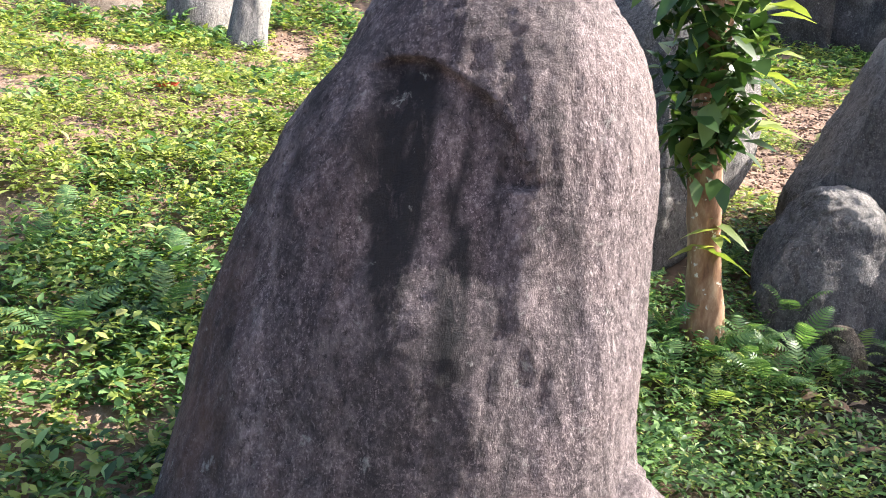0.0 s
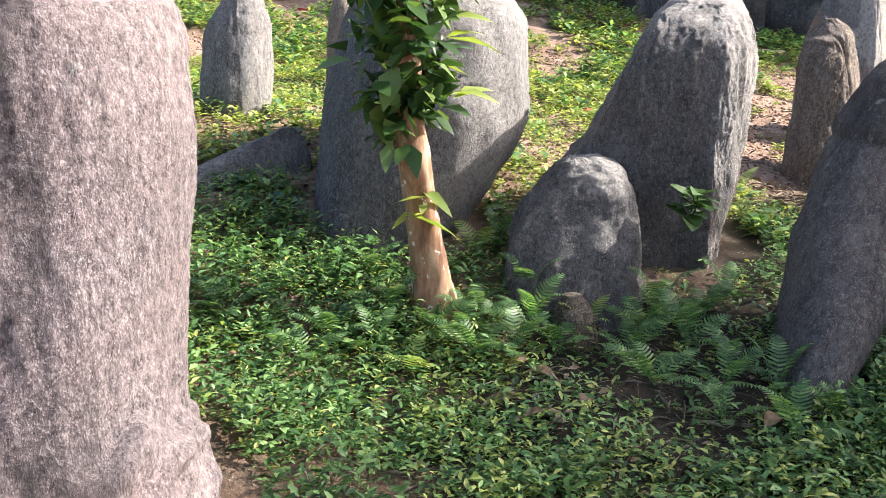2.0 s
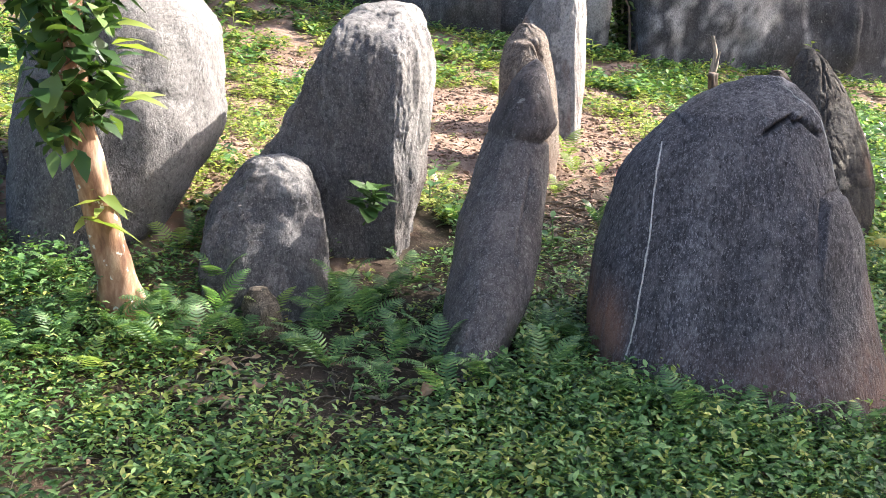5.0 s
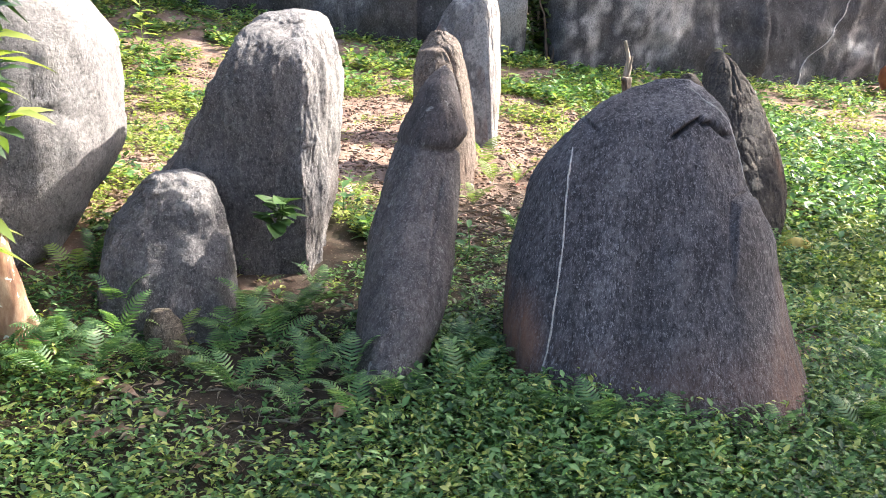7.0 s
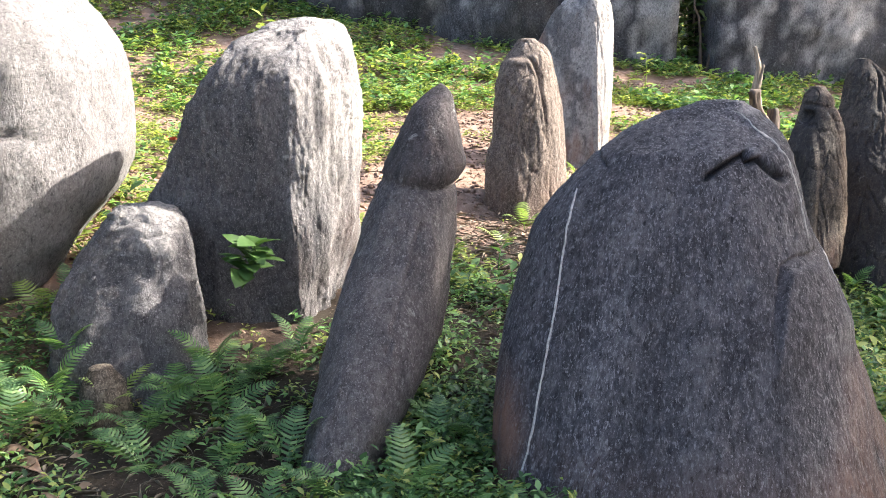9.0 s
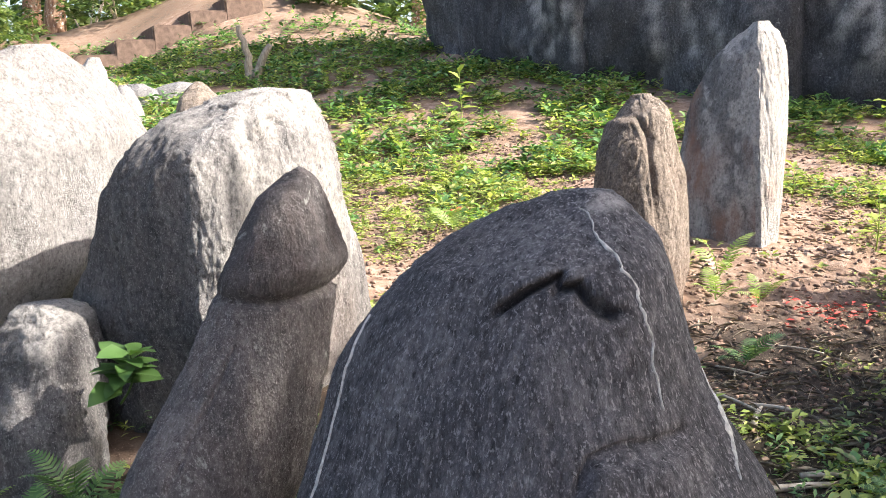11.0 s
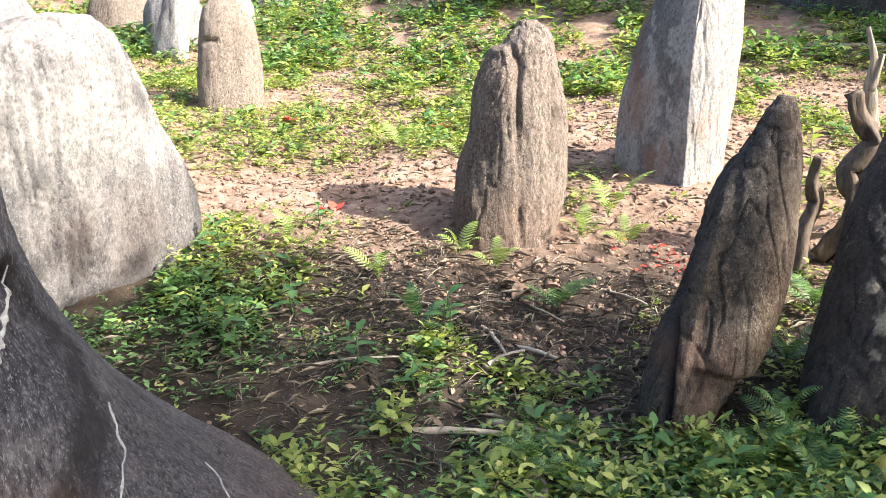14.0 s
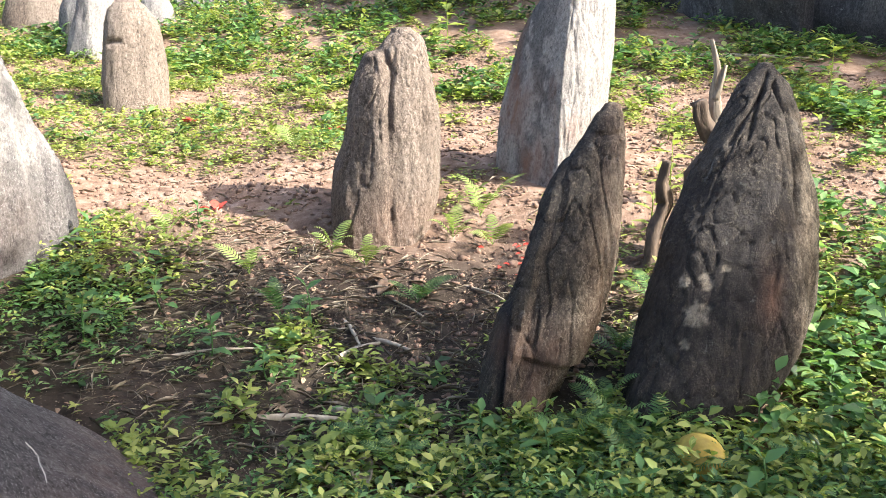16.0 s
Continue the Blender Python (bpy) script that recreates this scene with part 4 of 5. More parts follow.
# ---- foliage in numbers ----
def leaf_mesh(name, spots, material, thin=0.34):
    """One mesh of many folded leaves. spots: rows of place, heading, rise, length, roll."""
    a = np.array(spots, float)
    n = len(a)
    p, head, rise, size, roll = a[:, :3], a[:, 3], a[:, 4], a[:, 5], a[:, 6]
    fwd = np.stack([np.cos(head) * np.cos(rise), np.sin(head) * np.cos(rise), np.sin(rise)], 1)
    sidev = np.stack([-np.sin(head), np.cos(head), 0 * head], 1)
    upv = np.cross(fwd, sidev)
    side2 = sidev * np.cos(roll)[:, None] + upv * np.sin(roll)[:, None]
    up2 = np.cross(fwd, side2)
    L = size[:, None]
    wide = thin * (0.8 + 0.4 * np.random.rand(n))[:, None]
    droop = 0.16 * L
    pts = np.stack([p, p + fwd * 0.4 * L + side2 * wide * L * 0.5 + up2 * 0.06 * L, p + fwd * 0.45 * L - up2 * 0.02 * L,
                    p + fwd * 0.4 * L - side2 * wide * L * 0.5 + up2 * 0.06 * L,
                    p + fwd * 0.75 * L + side2 * wide * L * 0.3 - np.array([0, 0, 1]) * droop * 0.3, p + fwd * 0.75 * L - side2 * wide * L * 0.3 - np.array([0, 0, 1]) * droop * 0.3,
                    p + fwd * L - np.array([0, 0, 1]) * droop], 1).reshape(-1, 3)
    k = np.arange(n)[:, None] * 7
    tris = np.concatenate([k + np.array([t]) for t in ((0, 2, 1), (0, 3, 2), (1, 2, 4), (2, 3, 5), (2, 5, 4), (4, 5, 6))], 1).reshape(-1, 3)
    me = bpy.data.meshes.new(name)
    me.vertices.add(len(pts))
    me.vertices.foreach_set("co", pts.ravel())
    me.loops.add(len(tris) * 3)
    me.loops.foreach_set("vertex_index", tris.ravel().astype(np.int32))
    me.polygons.add(len(tris))
    me.polygons.foreach_set("loop_start", np.arange(0, len(tris) * 3, 3, dtype=np.int32))
    me.materials.append(material)
    me.update()
    me.validate()
    return me


rng = random.Random(5)
STONE_FEET = [(-0.45, 1.4, 0.5), (0.42, 3.2, 0.38), (1.55, 3.2, 0.4), (1.0, 2.75, 0.22), (1.68, 2.03, 0.14), (2.6, 1.95, 0.5), (3.9, 3.5, 0.15), (4.4, 3.7, 0.24), (2.85, 4.55, 0.2), (3.35, 5.4, 0.25), (0.25, 6.05, 0.2)]


def under_stone(x, y):
    return any((x - a) ** 2 + (y - b) ** 2 < r * r for a, b, r in STONE_FEET)


def sprigs(count, area, leaf_lo, leaf_hi, tall, dense=1.0, rise=(0.0, 0.9), least=None, stems=(4, 9)):
    spots = []
    (x1, x2), (y1, y2) = area
    tries = 0
    while count > 0 and tries < 400000:
        tries += 1
        x, y = rng.uniform(x1, x2), rng.uniform(y1, y2)
        k = cover(x, y)
        if rng.random() > (k ** 1.4 if least is None else step(least, least + 0.3, k + 0.25 * noise.noise((x * 7, y * 7, 3)))) * dense or under_stone(x, y):
            continue
        count -= 1
        z = ground_z(x, y)
        high = tall * rng.uniform(0.3, 1.0) * (0.5 + k)
        size = rng.uniform(leaf_lo, leaf_hi)
        turn = rng.uniform(0, 6.28)
        for i in range(rng.randint(*stems)):
            f = rng.uniform(0.15, 1)
            turn += 2.4 + rng.uniform(-0.5, 0.5)
            spots.append((x + rng.uniform(-1, 1) * 0.02, y + rng.uniform(-1, 1) * 0.02, z + high * f, turn, rng.uniform(*rise) * (0.3 + 0.7 * f), size * rng.uniform(0.65, 1.15), rng.uniform(-0.5, 0.5)))
    return spots


def stuff(name, spots, material, label, category, thin=0.34):
    return tagged(new(name, leaf_mesh(name, spots, material, thin=thin)), label, category, kind="stuff")


stuff("groundcover", sprigs(19000, ((-1.7, 5.0), (0.2, 3.4)), 0.021, 0.046, 0.10), LEAF, "low green weeds with small lance-shaped leaves carpeting the soil", "weeds", 0.38)
stuff("groundcover", sprigs(4200, ((-1.6, 5.5), (0.5, 3.8)), 0.02, 0.04, 0.09), LEAF_PALE, "low yellow-green weeds with tiny leaves", "weeds")
stuff("groundcover", sprigs(8500, ((-3.2, 7.5), (3.2, 7.6)), 0.026, 0.06, 0.08, least=0.30), LEAF_PALE, "sunlit yellow-green weeds scattered over bare soil", "weeds", 0.4)
stuff("groundcover", sprigs(1900, ((-3.2, 7.5), (3.2, 9.0)), 0.045, 0.085, 0.11, least=0.40), LEAF, "broad-leaved green weeds scattered over bare soil", "weeds", 0.45)
stuff("groundcover", sprigs(6000, ((-6.0, 12.0), (7.0, 13.5)), 0.06, 0.11, 0.14, least=0.3), LEAF, "green weeds below the dark rock slabs", "weeds", 0.4)
stuff("groundcover", sprigs(5500, ((-6.0, 12.0), (6.0, 12.5)), 0.045, 0.09, 0.11, least=0.33), LEAF_PALE, "yellow-green weeds on the upper slope", "weeds", 0.4)


stuff("groundcover", sprigs(9500, ((-3.2, 7.5), (3.4, 8.0)), 0.022, 0.05, 0.06, least=0.08, stems=(3, 6)), LEAF_PALE, "tiny yellow-green seedlings dotted over bare soil", "weeds", 0.42)
stuff("groundcover", sprigs(4200, ((-5.0, 7.5), (7.5, 12.0)), 0.05, 0.09, 0.09, least=0.16, stems=(3, 6)), LEAF_PALE, "small weeds dotted over the upper slope", "weeds", 0.42)


stuff("groundcover", sprigs(8000, ((1.6, 5.0), (0.3, 2.4)), 0.02, 0.042, 0.10), LEAF, "thick green weeds round the foot of the dark stone", "weeds", 0.42)
stuff("groundcover", sprigs(3600, ((0.4, 5.0), (0.3, 2.4)), 0.018, 0.04, 0.11), LEAF_PALE, "young yellow-green weed tips", "weeds", 0.4)
stuff("groundcover", sprigs(1500, ((4.6, 7.5), (3.4, 7.0)), 0.05, 0.095, 0.16, least=0.25), LEAF, "broad-leaved green weeds beside the pointed stone", "weeds", 0.48)
stuff("groundcover", sprigs(1700, ((2.9, 5.2), (2.2, 3.5)), 0.03, 0.06, 0.12, least=0.2), LEAF_PALE, "fresh light green weeds before the brown stones", "weeds", 0.42)
stuff("groundcover", sprigs(2200, ((-3.0, -0.6), (1.4, 4.5)), 0.03, 0.06, 0.12, least=0.1), LEAF_PALE, "sunlit yellow-green weeds in the open", "weeds", 0.4)


stuff("groundcover", sprigs(1300, ((-3.0, -0.9), (0.3, 2.8)), 0.035, 0.07, 0.13, least=-0.3), LEAF, "dense green weeds beside the mauve stone", "weeds", 0.4)


# ---- ferns ----
def frond_mesh(name, long, pairs, wide, arch, material):
    verts, faces = [], []

    def spine(f):
        return Vector((long * (f - 0.12 * f * f), 0, arch * long * (math.sin(f * 2.2) * 0.75)))
    for i in range(13):
        p = spine(i / 12)
        w = 0.0022 * (1.1 - i / 12)
        verts += [p + Vector((0, w, 0)), p - Vector((0, w, 0)), p - Vector((0, 0, 1.6 * w))]
    for i in range(12):
        for k in range(3):
            faces.append((3 * i + k, 3 * i + (k + 1) % 3, 3 * i + 3 + (k + 1) % 3, 3 * i + 3 + k))
    for i in range(pairs):
        f = 0.16 + 0.82 * i / (pairs - 1)
        p, q = spine(f), spine(f + 0.01)
        reach = wide * long * (math.sin(min(1, (f - 0.06) / 0.5) * 1.57)) * (1.02 - f) ** 0.75 * 1.25 + 0.006
        ahead = (q - p).normalized()
        for s in (-1, 1):
            sd = (Vector((0, s, 0)) + ahead * 0.38).normalized()
            wv = ahead * min(0.82 * long / pairs * 0.72, 0.4 * reach)
            b = len(verts)
            dip = Vector((0, 0, -0.16 * reach))
            verts += [p - wv * 0.45, p + wv * 0.5, p + sd * reach * 0.55 - wv * 0.4 + dip * 0.15, p + sd * reach * 0.55 + wv * 0.45 + dip * 0.15, p + sd * reach + ahead * reach * 0.12 + dip]
            faces += [(b, b + 1, b + 3, b + 2), (b + 2, b + 3, b + 4)]
    return mesh_of(name, verts, faces, material, False)


FRONDS = {m: [frond_mesh("frond", 0.36, 15, 0.25, 0.42, m), frond_mesh("frond", 0.30, 13, 0.28, 0.30, m), frond_mesh("frond", 0.24, 11, 0.27, 0.55, m)] for m in (FERN_GREEN, FERN_LIGHT)}


def fern(material, count, seed):
    r = random.Random(seed)
    base = new("fern")
    turn = r.uniform(0, 360)
    for i in range(count):
        turn += 360 / count + r.uniform(-22, 22)
        k = r.uniform(0.75, 1.1)
        part_of("frond", FRONDS[material][r.randrange(3)], base, m=pose(0, 0, 0, r.uniform(-18, 18), r.uniform(-38, 2), turn) @ Matrix.Diagonal((k, k, k, 1)))
    return base


FERN_PLACES = [(0.88, 2.62), (0.64, 2.5), (0.57, 2.35), (0.72, 2.44), (1.3, 2.5), (1.44, 2.45), (1.33, 2.3), (1.12, 2.24), (1.9, 1.98), (2.02, 2.0), (2.12, 1.45), (2.3, 1.38), (2.96, 1.28),
               (3.1, 1.38), (3.0, 1.15), (3.6, 1.92), (1.5, 1.98), (0.17, 2.36), (0.78, 3.0), (0.63, 2.27), (0.83, 2.45), (-0.18, 2.41), (0.3, 2.7), (0.47, 2.42), (0.3, 2.3), (-1.68, 2.85),
               (-1.25, 2.24), (-1.25, 2.57), (-1.71, 2.59), (3.61, 2.98), (4.18, 3.36), (4.3, 3.34), (4.08, 3.78), (4.12, 4.2), (2.87, 3.57), (3.22, 4.02), (4.05, 3.22), (3.5, 3.05),
               (4.1, 3.5), (4.4, 3.2), (3.93, 2.5), (4.72, 3.36), (1.55, 2.55), (1.2, 2.38), (1.42, 2.14), (1.62, 1.82), (1.78, 1.74), (2.0, 1.62), (0.36, 2.5), (0.1, 2.2), (0.75, 2.28), (0.9, 2.32), (3.3, 1.5), (3.45, 1.7), (3.2, 1.2), (4.25, 3.2), (-0.9, 2.4), (-1.5, 2.1), (2.62, 1.3), (1.3, 1.85), (1.45, 1.7), (1.15, 2.05), (1.35, 2.02), (2.2, 1.28), (3.05, 1.0)]
SUNNY_FERNS = [(3.21, 4.77), (3.17, 4.53), (2.55, 3.85), (2.74, 4.2), (2.9, 4.2), (2.3, 5.2), (1.9, 5.3), (0.72, 2.93), (3.35, 4.55), (2.1, 3.9), (1.0, 2.42), (0.42, 2.2)]
fern_kinds = [tagged(fern(FERN_GREEN, 6, 1), "green sword fern with arching fronds", "fern", "ferns"), tagged(fern(FERN_GREEN, 8, 2), "green sword fern with arching fronds", "fern", "ferns")]
sunny = tagged(fern(FERN_LIGHT, 5, 3), "small yellow-green fern in the sun", "fern", "ferns")
for i, (x, y) in enumerate(FERN_PLACES):
    m = pose(x, y, ground_z(x, y) + 0.03, 0, 0, rng.uniform(0, 360))
    if i < 2:
        fern_kinds[i].matrix_basis = m @ Matrix.Diagonal((0.7, 0.7, 0.7, 1))
    else:
        k = rng.uniform(0.72, 1.05)
        copy_thing(fern_kinds[i % 2], m @ Matrix.Diagonal((k, k, k, 1)))
for i, (x, y) in enumerate(SUNNY_FERNS):
    m = pose(x, y, ground_z(x, y) + 0.01, 0, 0, rng.uniform(0, 360))
    if i == 0:
        sunny.matrix_basis = m
    else:
        copy_thing(sunny, m @ Matrix.Diagonal((0.66, 0.66, 0.66, 1)))


# ---- broad-leaved plants ----
def stem_mesh(name, pts, radii, material, sides=8, knobs=0.0, seed=0):
    verts, faces = [], []
    pts = [Vector(p) for p in pts]
    for i, p in enumerate(pts):
        d = (pts[min(i + 1, len(pts) - 1)] - pts[max(i - 1, 0)]).normalized()
        s = d.orthogonal().normalized() if abs(d.z) < 0.3 else Vector((1, 0, 0)) - d * d.x
        s.normalize()
        t = d.cross(s)
        for k in range(sides):
            a = 2 * math.pi * k / sides
            r = radii[i] * (1 + knobs * noise.noise((p.x * 9 + math.cos(a) * 2, p.y * 9 + math.sin(a) * 2, p.z * 9 + seed)))
            verts.append(p + (s * math.cos(a) + t * math.sin(a)) * r)
    for i in range(len(pts) - 1):
        for k in range(sides):
            faces.append((i * sides + k, i * sides + (k + 1) % sides, (i + 1) * sides + (k + 1) % sides, (i + 1) * sides + k))
    faces += [tuple(range(sides))[::-1], tuple((len(pts) - 1) * sides + k for k in range(sides))]
    return mesh_of(name, verts, faces, material)


def curve_points(a, b, bend, n, seed=0, wob=0.0):
    a, b, bend = Vector(a), Vector(b), Vector(bend)
    return [a.lerp(b, f) + bend * (4 * f * (1 - f)) + wob * Vector((noise.noise((f * 5, seed, 0)), noise.noise((f * 5, seed, 4)), 0)) for f in (i / (n - 1) for i in range(n))]


def weed(material, tall, size, count, seed, thin=0.42):
    r = random.Random(seed)
    base = new("leafy_weed")
    part_of("stem", stem_mesh("stem", curve_points((0, 0, -0.03), (0.02, 0.01, tall), (0.02, 0, 0), 6), [0.004, 0.004, 0.0035, 0.003, 0.0025, 0.002], material, 5), base)
    spots, turn = [], 0.0
    for i in range(count):
        f = 0.2 + 0.8 * i / (count - 1)
        turn += 2.3 + r.uniform(-0.3, 0.3)
        spots.append((0.02 * f, 0.01 * f, tall * f, turn, r.uniform(-0.1, 0.7) * f + 0.1, size * r.uniform(0.7, 1.1) * (1.15 - 0.35 * f), r.uniform(-0.3, 0.3)))
    for s in spots:
        np.random.seed(seed)
        part_of("leaf", leaf_mesh("leaf", [s], material, thin=thin), base)
    return base


WEED_PLACES = [(2.96, 3.58), (1.95, 3.6), (2.44, 3.45), (2.37, 3.1), (2.8, 3.21), (3.04, 3.22), (4.58, 3.45), (4.78, 3.75), (4.88, 4.0), (4.75, 4.4), (4.75, 3.5), (5.0, 3.6), (1.36, 6.5), (1.78, 5.5),
               (1.0, 7.1), (1.19, 7.3), (1.57, 6.86), (-0.02, 2.72), (0.51, 2.62), (0.2, 2.62), (5.8, 4.48), (5.2, 3.9), (5.9, 4.9), (2.15, 4.1), (3.8, 6.3), (4.6, 6.4), (4.3, 2.95), (4.0, 3.1), (3.8, 3.2), (4.6, 3.1)]
np.random.seed(1)
weed_kinds = [tagged(weed(LEAF, 0.16, 0.10, 9, 3), "leafy green weed with oval leaves", "weed", "leafy weeds"), tagged(weed(LEAF_PALE, 0.2, 0.12, 10, 5), "leafy yellow-green weed in the sun", "weed", "leafy weeds")]
for i, (x, y) in enumerate(WEED_PLACES):
    m = pose(x, y, ground_z(x, y), 0, 0, rng.uniform(0, 360))
    pick = 0 if y < 4.2 else 1
    if i in (0, 12):
        weed_kinds[pick].matrix_basis = m
    else:
        k = rng.uniform(0.7, 1.15)
        copy_thing(weed_kinds[pick], m @ Matrix.Diagonal((k, k, k, 1)))
for x, y, tall, lf, n in ((1.5, 8.6, 0.42, 0.2, 9), (4.35, 4.95, 0.34, 0.17, 12), (4.0, 5.2, 0.3, 0.15, 9), (8.0, 8.6, 0.4, 0.2, 9), (4.62, 7.4, 0.4, 0.16, 10), (4.32, 4.5, 0.3, 0.12, 10), (3.98, 4.86, 0.22, 0.12, 9), (4.45, 4.75, 0.36, 0.15, 11)):
    w = tagged(weed(LEAF_PALE, tall, lf, n, int(x * 10)), "bright green sapling with broad leaves", "sapling", "saplings")
    w.matrix_basis = pose(x, y, ground_z(x, y), 0, 0, x * 70)
# plant growing out of the cleft between two stones
np.random.seed(2)
cleft = tagged(weed(TREE_LEAF, 0.12, 0.12, 27, 8, 0.5), "dark green broad-leaved plant rooted between two stones", "plant")
cleft.matrix_basis = pose(1.40, 2.60, float(lie(1.36, 2.64)) + 0.28, 12, 8, 20)


# ---- young tree wrapped by a climber ----
def young_tree():
    base = new("young_tree")
    x, y = 0.49, 2.53
    z = ground_z(x, y)
    base.matrix_basis = pose(x, y, z)
    trunk = [(0.03, 0.0, -0.1), (0.02, 0.0, 0.05), (0.0, -0.02, 0.22), (-0.035, -0.06, 0.45), (-0.075, -0.1, 0.68), (-0.09, -0.11, 0.95), (-0.08, -0.10, 1.3), (-0.06, -0.1, 1.8), (0.02, -0.08, 2.4), (0.1, 0.0, 3.1)]
    fine = []
    for a, b in zip(trunk, trunk[1:]):
        fine += [Vector(a).lerp(Vector(b), k / 5) for k in range(5)]
    fine.append(Vector(trunk[-1]))
    rad = [0.088 - 0.024 * min(1, i / 12) - 0.0006 * i for i in range(len(fine))]
    part_of("trunk", stem_mesh("trunk", fine, rad, BARK, 22, 0.22, 2), base, "orange-brown mottled bark")
    for k, (end, at) in enumerate((((0.5, 0.3, 3.0), 2.3), ((-0.6, 0.1, 2.9), 2.1), ((0.2, -0.5, 3.2), 2.5))):
        part_of("limb", stem_mesh("limb", curve_points((0, -0.09, at), end, (0, 0, 0.1), 8), [0.026, 0.023, 0.02, 0.018, 0.015, 0.012, 0.009, 0.006], BARK, 8), base)
    spots = []
    for i in range(820):
        a, h = rng.uniform(0, 6.28), rng.uniform(0.0, 1.0)
        zz = 0.70 + 0.95 * h
        d = rng.uniform(0.03, 0.12 + 0.09 * h) * (1 + 0.8 * noise.noise((math.cos(a) * 2, math.sin(a) * 2, h * 5)))
        spots.append((-0.085 + d * math.cos(a), -0.105 + d * math.sin(a), zz, rng.uniform(0, 6.28), rng.uniform(-1.1, 0.9), rng.uniform(0.055, 0.135), rng.uniform(-0.7, 0.7)))
    for a, lo in ((2.8, 0.62), (0.3, 0.7), (1.4, 0.66), (4.4, 0.64)):
        for k in range(16):
            spots.append((-0.08 + 0.08 * math.cos(a) + rng.uniform(-0.04, 0.04), -0.1 + 0.08 * math.sin(a) + rng.uniform(-0.04, 0.04), lo + rng.uniform(-0.02, 0.18), rng.uniform(0, 6.28), rng.uniform(-1.1, 0.1), rng.uniform(0.05, 0.1), rng.uniform(-0.6, 0.6)))
    np.random.seed(4)
    part_of("climber", leaf_mesh("climber", spots, TREE_LEAF, thin=0.55), base, "glossy green climber leaves round the trunk")
    spots = [(-0.03 + 0.03 * math.cos(i * 2.4), -0.11 + 0.03 * math.sin(i * 2.4), 0.36 + 0.018 * i, i * 2.4 + 3.6, rng.uniform(-0.35, 0.5), rng.uniform(0.12, 0.2), rng.uniform(-0.3, 0.3)) for i in range(8)]
    part_of("shoot", leaf_mesh("shoot", spots, LEAF_PALE, thin=0.3), base, "pale young leaves sprouting from the trunk")
    spots = [(-0.02 + 0.1 * rng.random(), -0.1, 0.75 + 0.5 * rng.random(), rng.uniform(-0.8, 0.6), rng.uniform(-0.5, 0.3), rng.uniform(0.12, 0.2), rng.uniform(-0.4, 0.4)) for i in range(10)]
    for one in spots:
        part_of("leaf", leaf_mesh("leaf", [one], LEAF_PALE, thin=0.3), base, "long pale green leaf")
    spots = []
    for i in range(2600):
        a, r, h = rng.uniform(0, 6.28), rng.random() ** 0.5, rng.uniform(-1, 1)
        k = math.sqrt(1 - h * h) * 0.95
        spots.append((0.05 + k * r * math.cos(a), k * r * math.sin(a), 2.95 + 0.75 * h, rng.uniform(0, 6.28), rng.uniform(-0.9, 0.5), rng.uniform(0.07, 0.12), rng.uniform(-0.6, 0.6)))
    part_of("crown", leaf_mesh("crown", spots, TREE_LEAF, thin=0.5), base)
    return tagged(base, "young tree with mottled orange bark wrapped by a leafy climber", "tree")


young_tree()


# ---- big trees that shade the near stones ----
def big_tree(x, y, crown, count, seed, leaf=0.16, label="unseen broad leafy tree that shades the clearing", lean=(0, 0)):
    r = random.Random(seed)
    base = new("tree")
    z = float(lie(x, y))
    base.matrix_basis = pose(x, y, z)
    (cx, cy, cz), (rx, ry, rz) = crown
    top = Vector((cx * 0.6, cy * 0.6, cz))
    pts = curve_points((0, 0, -0.3), top, (0.12, 0.1, 0), 12, seed, 0.1)
    part_of("trunk", stem_mesh("trunk", pts, [0.2 - 0.013 * i for i in range(12)], BARK, 14, 0.15, seed), base)
    ends = []
    for i in range(9):
        a, h = i * 2.4, r.uniform(-0.5, 0.7)
        e = Vector((cx + rx * 0.7 * math.cos(a), cy + ry * 0.7 * math.sin(a), cz + rz * h))
        s = pts[r.randint(5, 10)]
        part_of("limb", stem_mesh("limb", curve_points(s, e, (0, 0, 0.2), 8, i, 0.1), [0.07 - 0.008 * k for k in range(8)], BARK, 7), base)
        ends.append(e)
    spots = []
    clumps = [Vector((cx + rx * math.sqrt(1 - h * h) * q * math.cos(a), cy + ry * math.sqrt(1 - h * h) * q * math.sin(a), cz + rz * h * q))
              for a, h, q in ((r.uniform(0, 6.28), r.uniform(-1, 1), r.random() ** 0.4) for _ in range(count // 60))]
    for c in clumps:
        for _ in range(60):
            d = Vector((r.gauss(0, 1), r.gauss(0, 1), r.gauss(0, 0.7))) * 0.27
            spots.append((*(c + d), r.uniform(0, 6.28), r.uniform(-0.9, 0.4), leaf * r.uniform(0.7, 1.3), r.uniform(-0.6, 0.6)))
    np.random.seed(seed)
    part_of("crown", leaf_mesh("crown", spots, TREE_LEAF, thin=0.5), base)
    return tagged(base, label, "tree", "trees round the clearing")


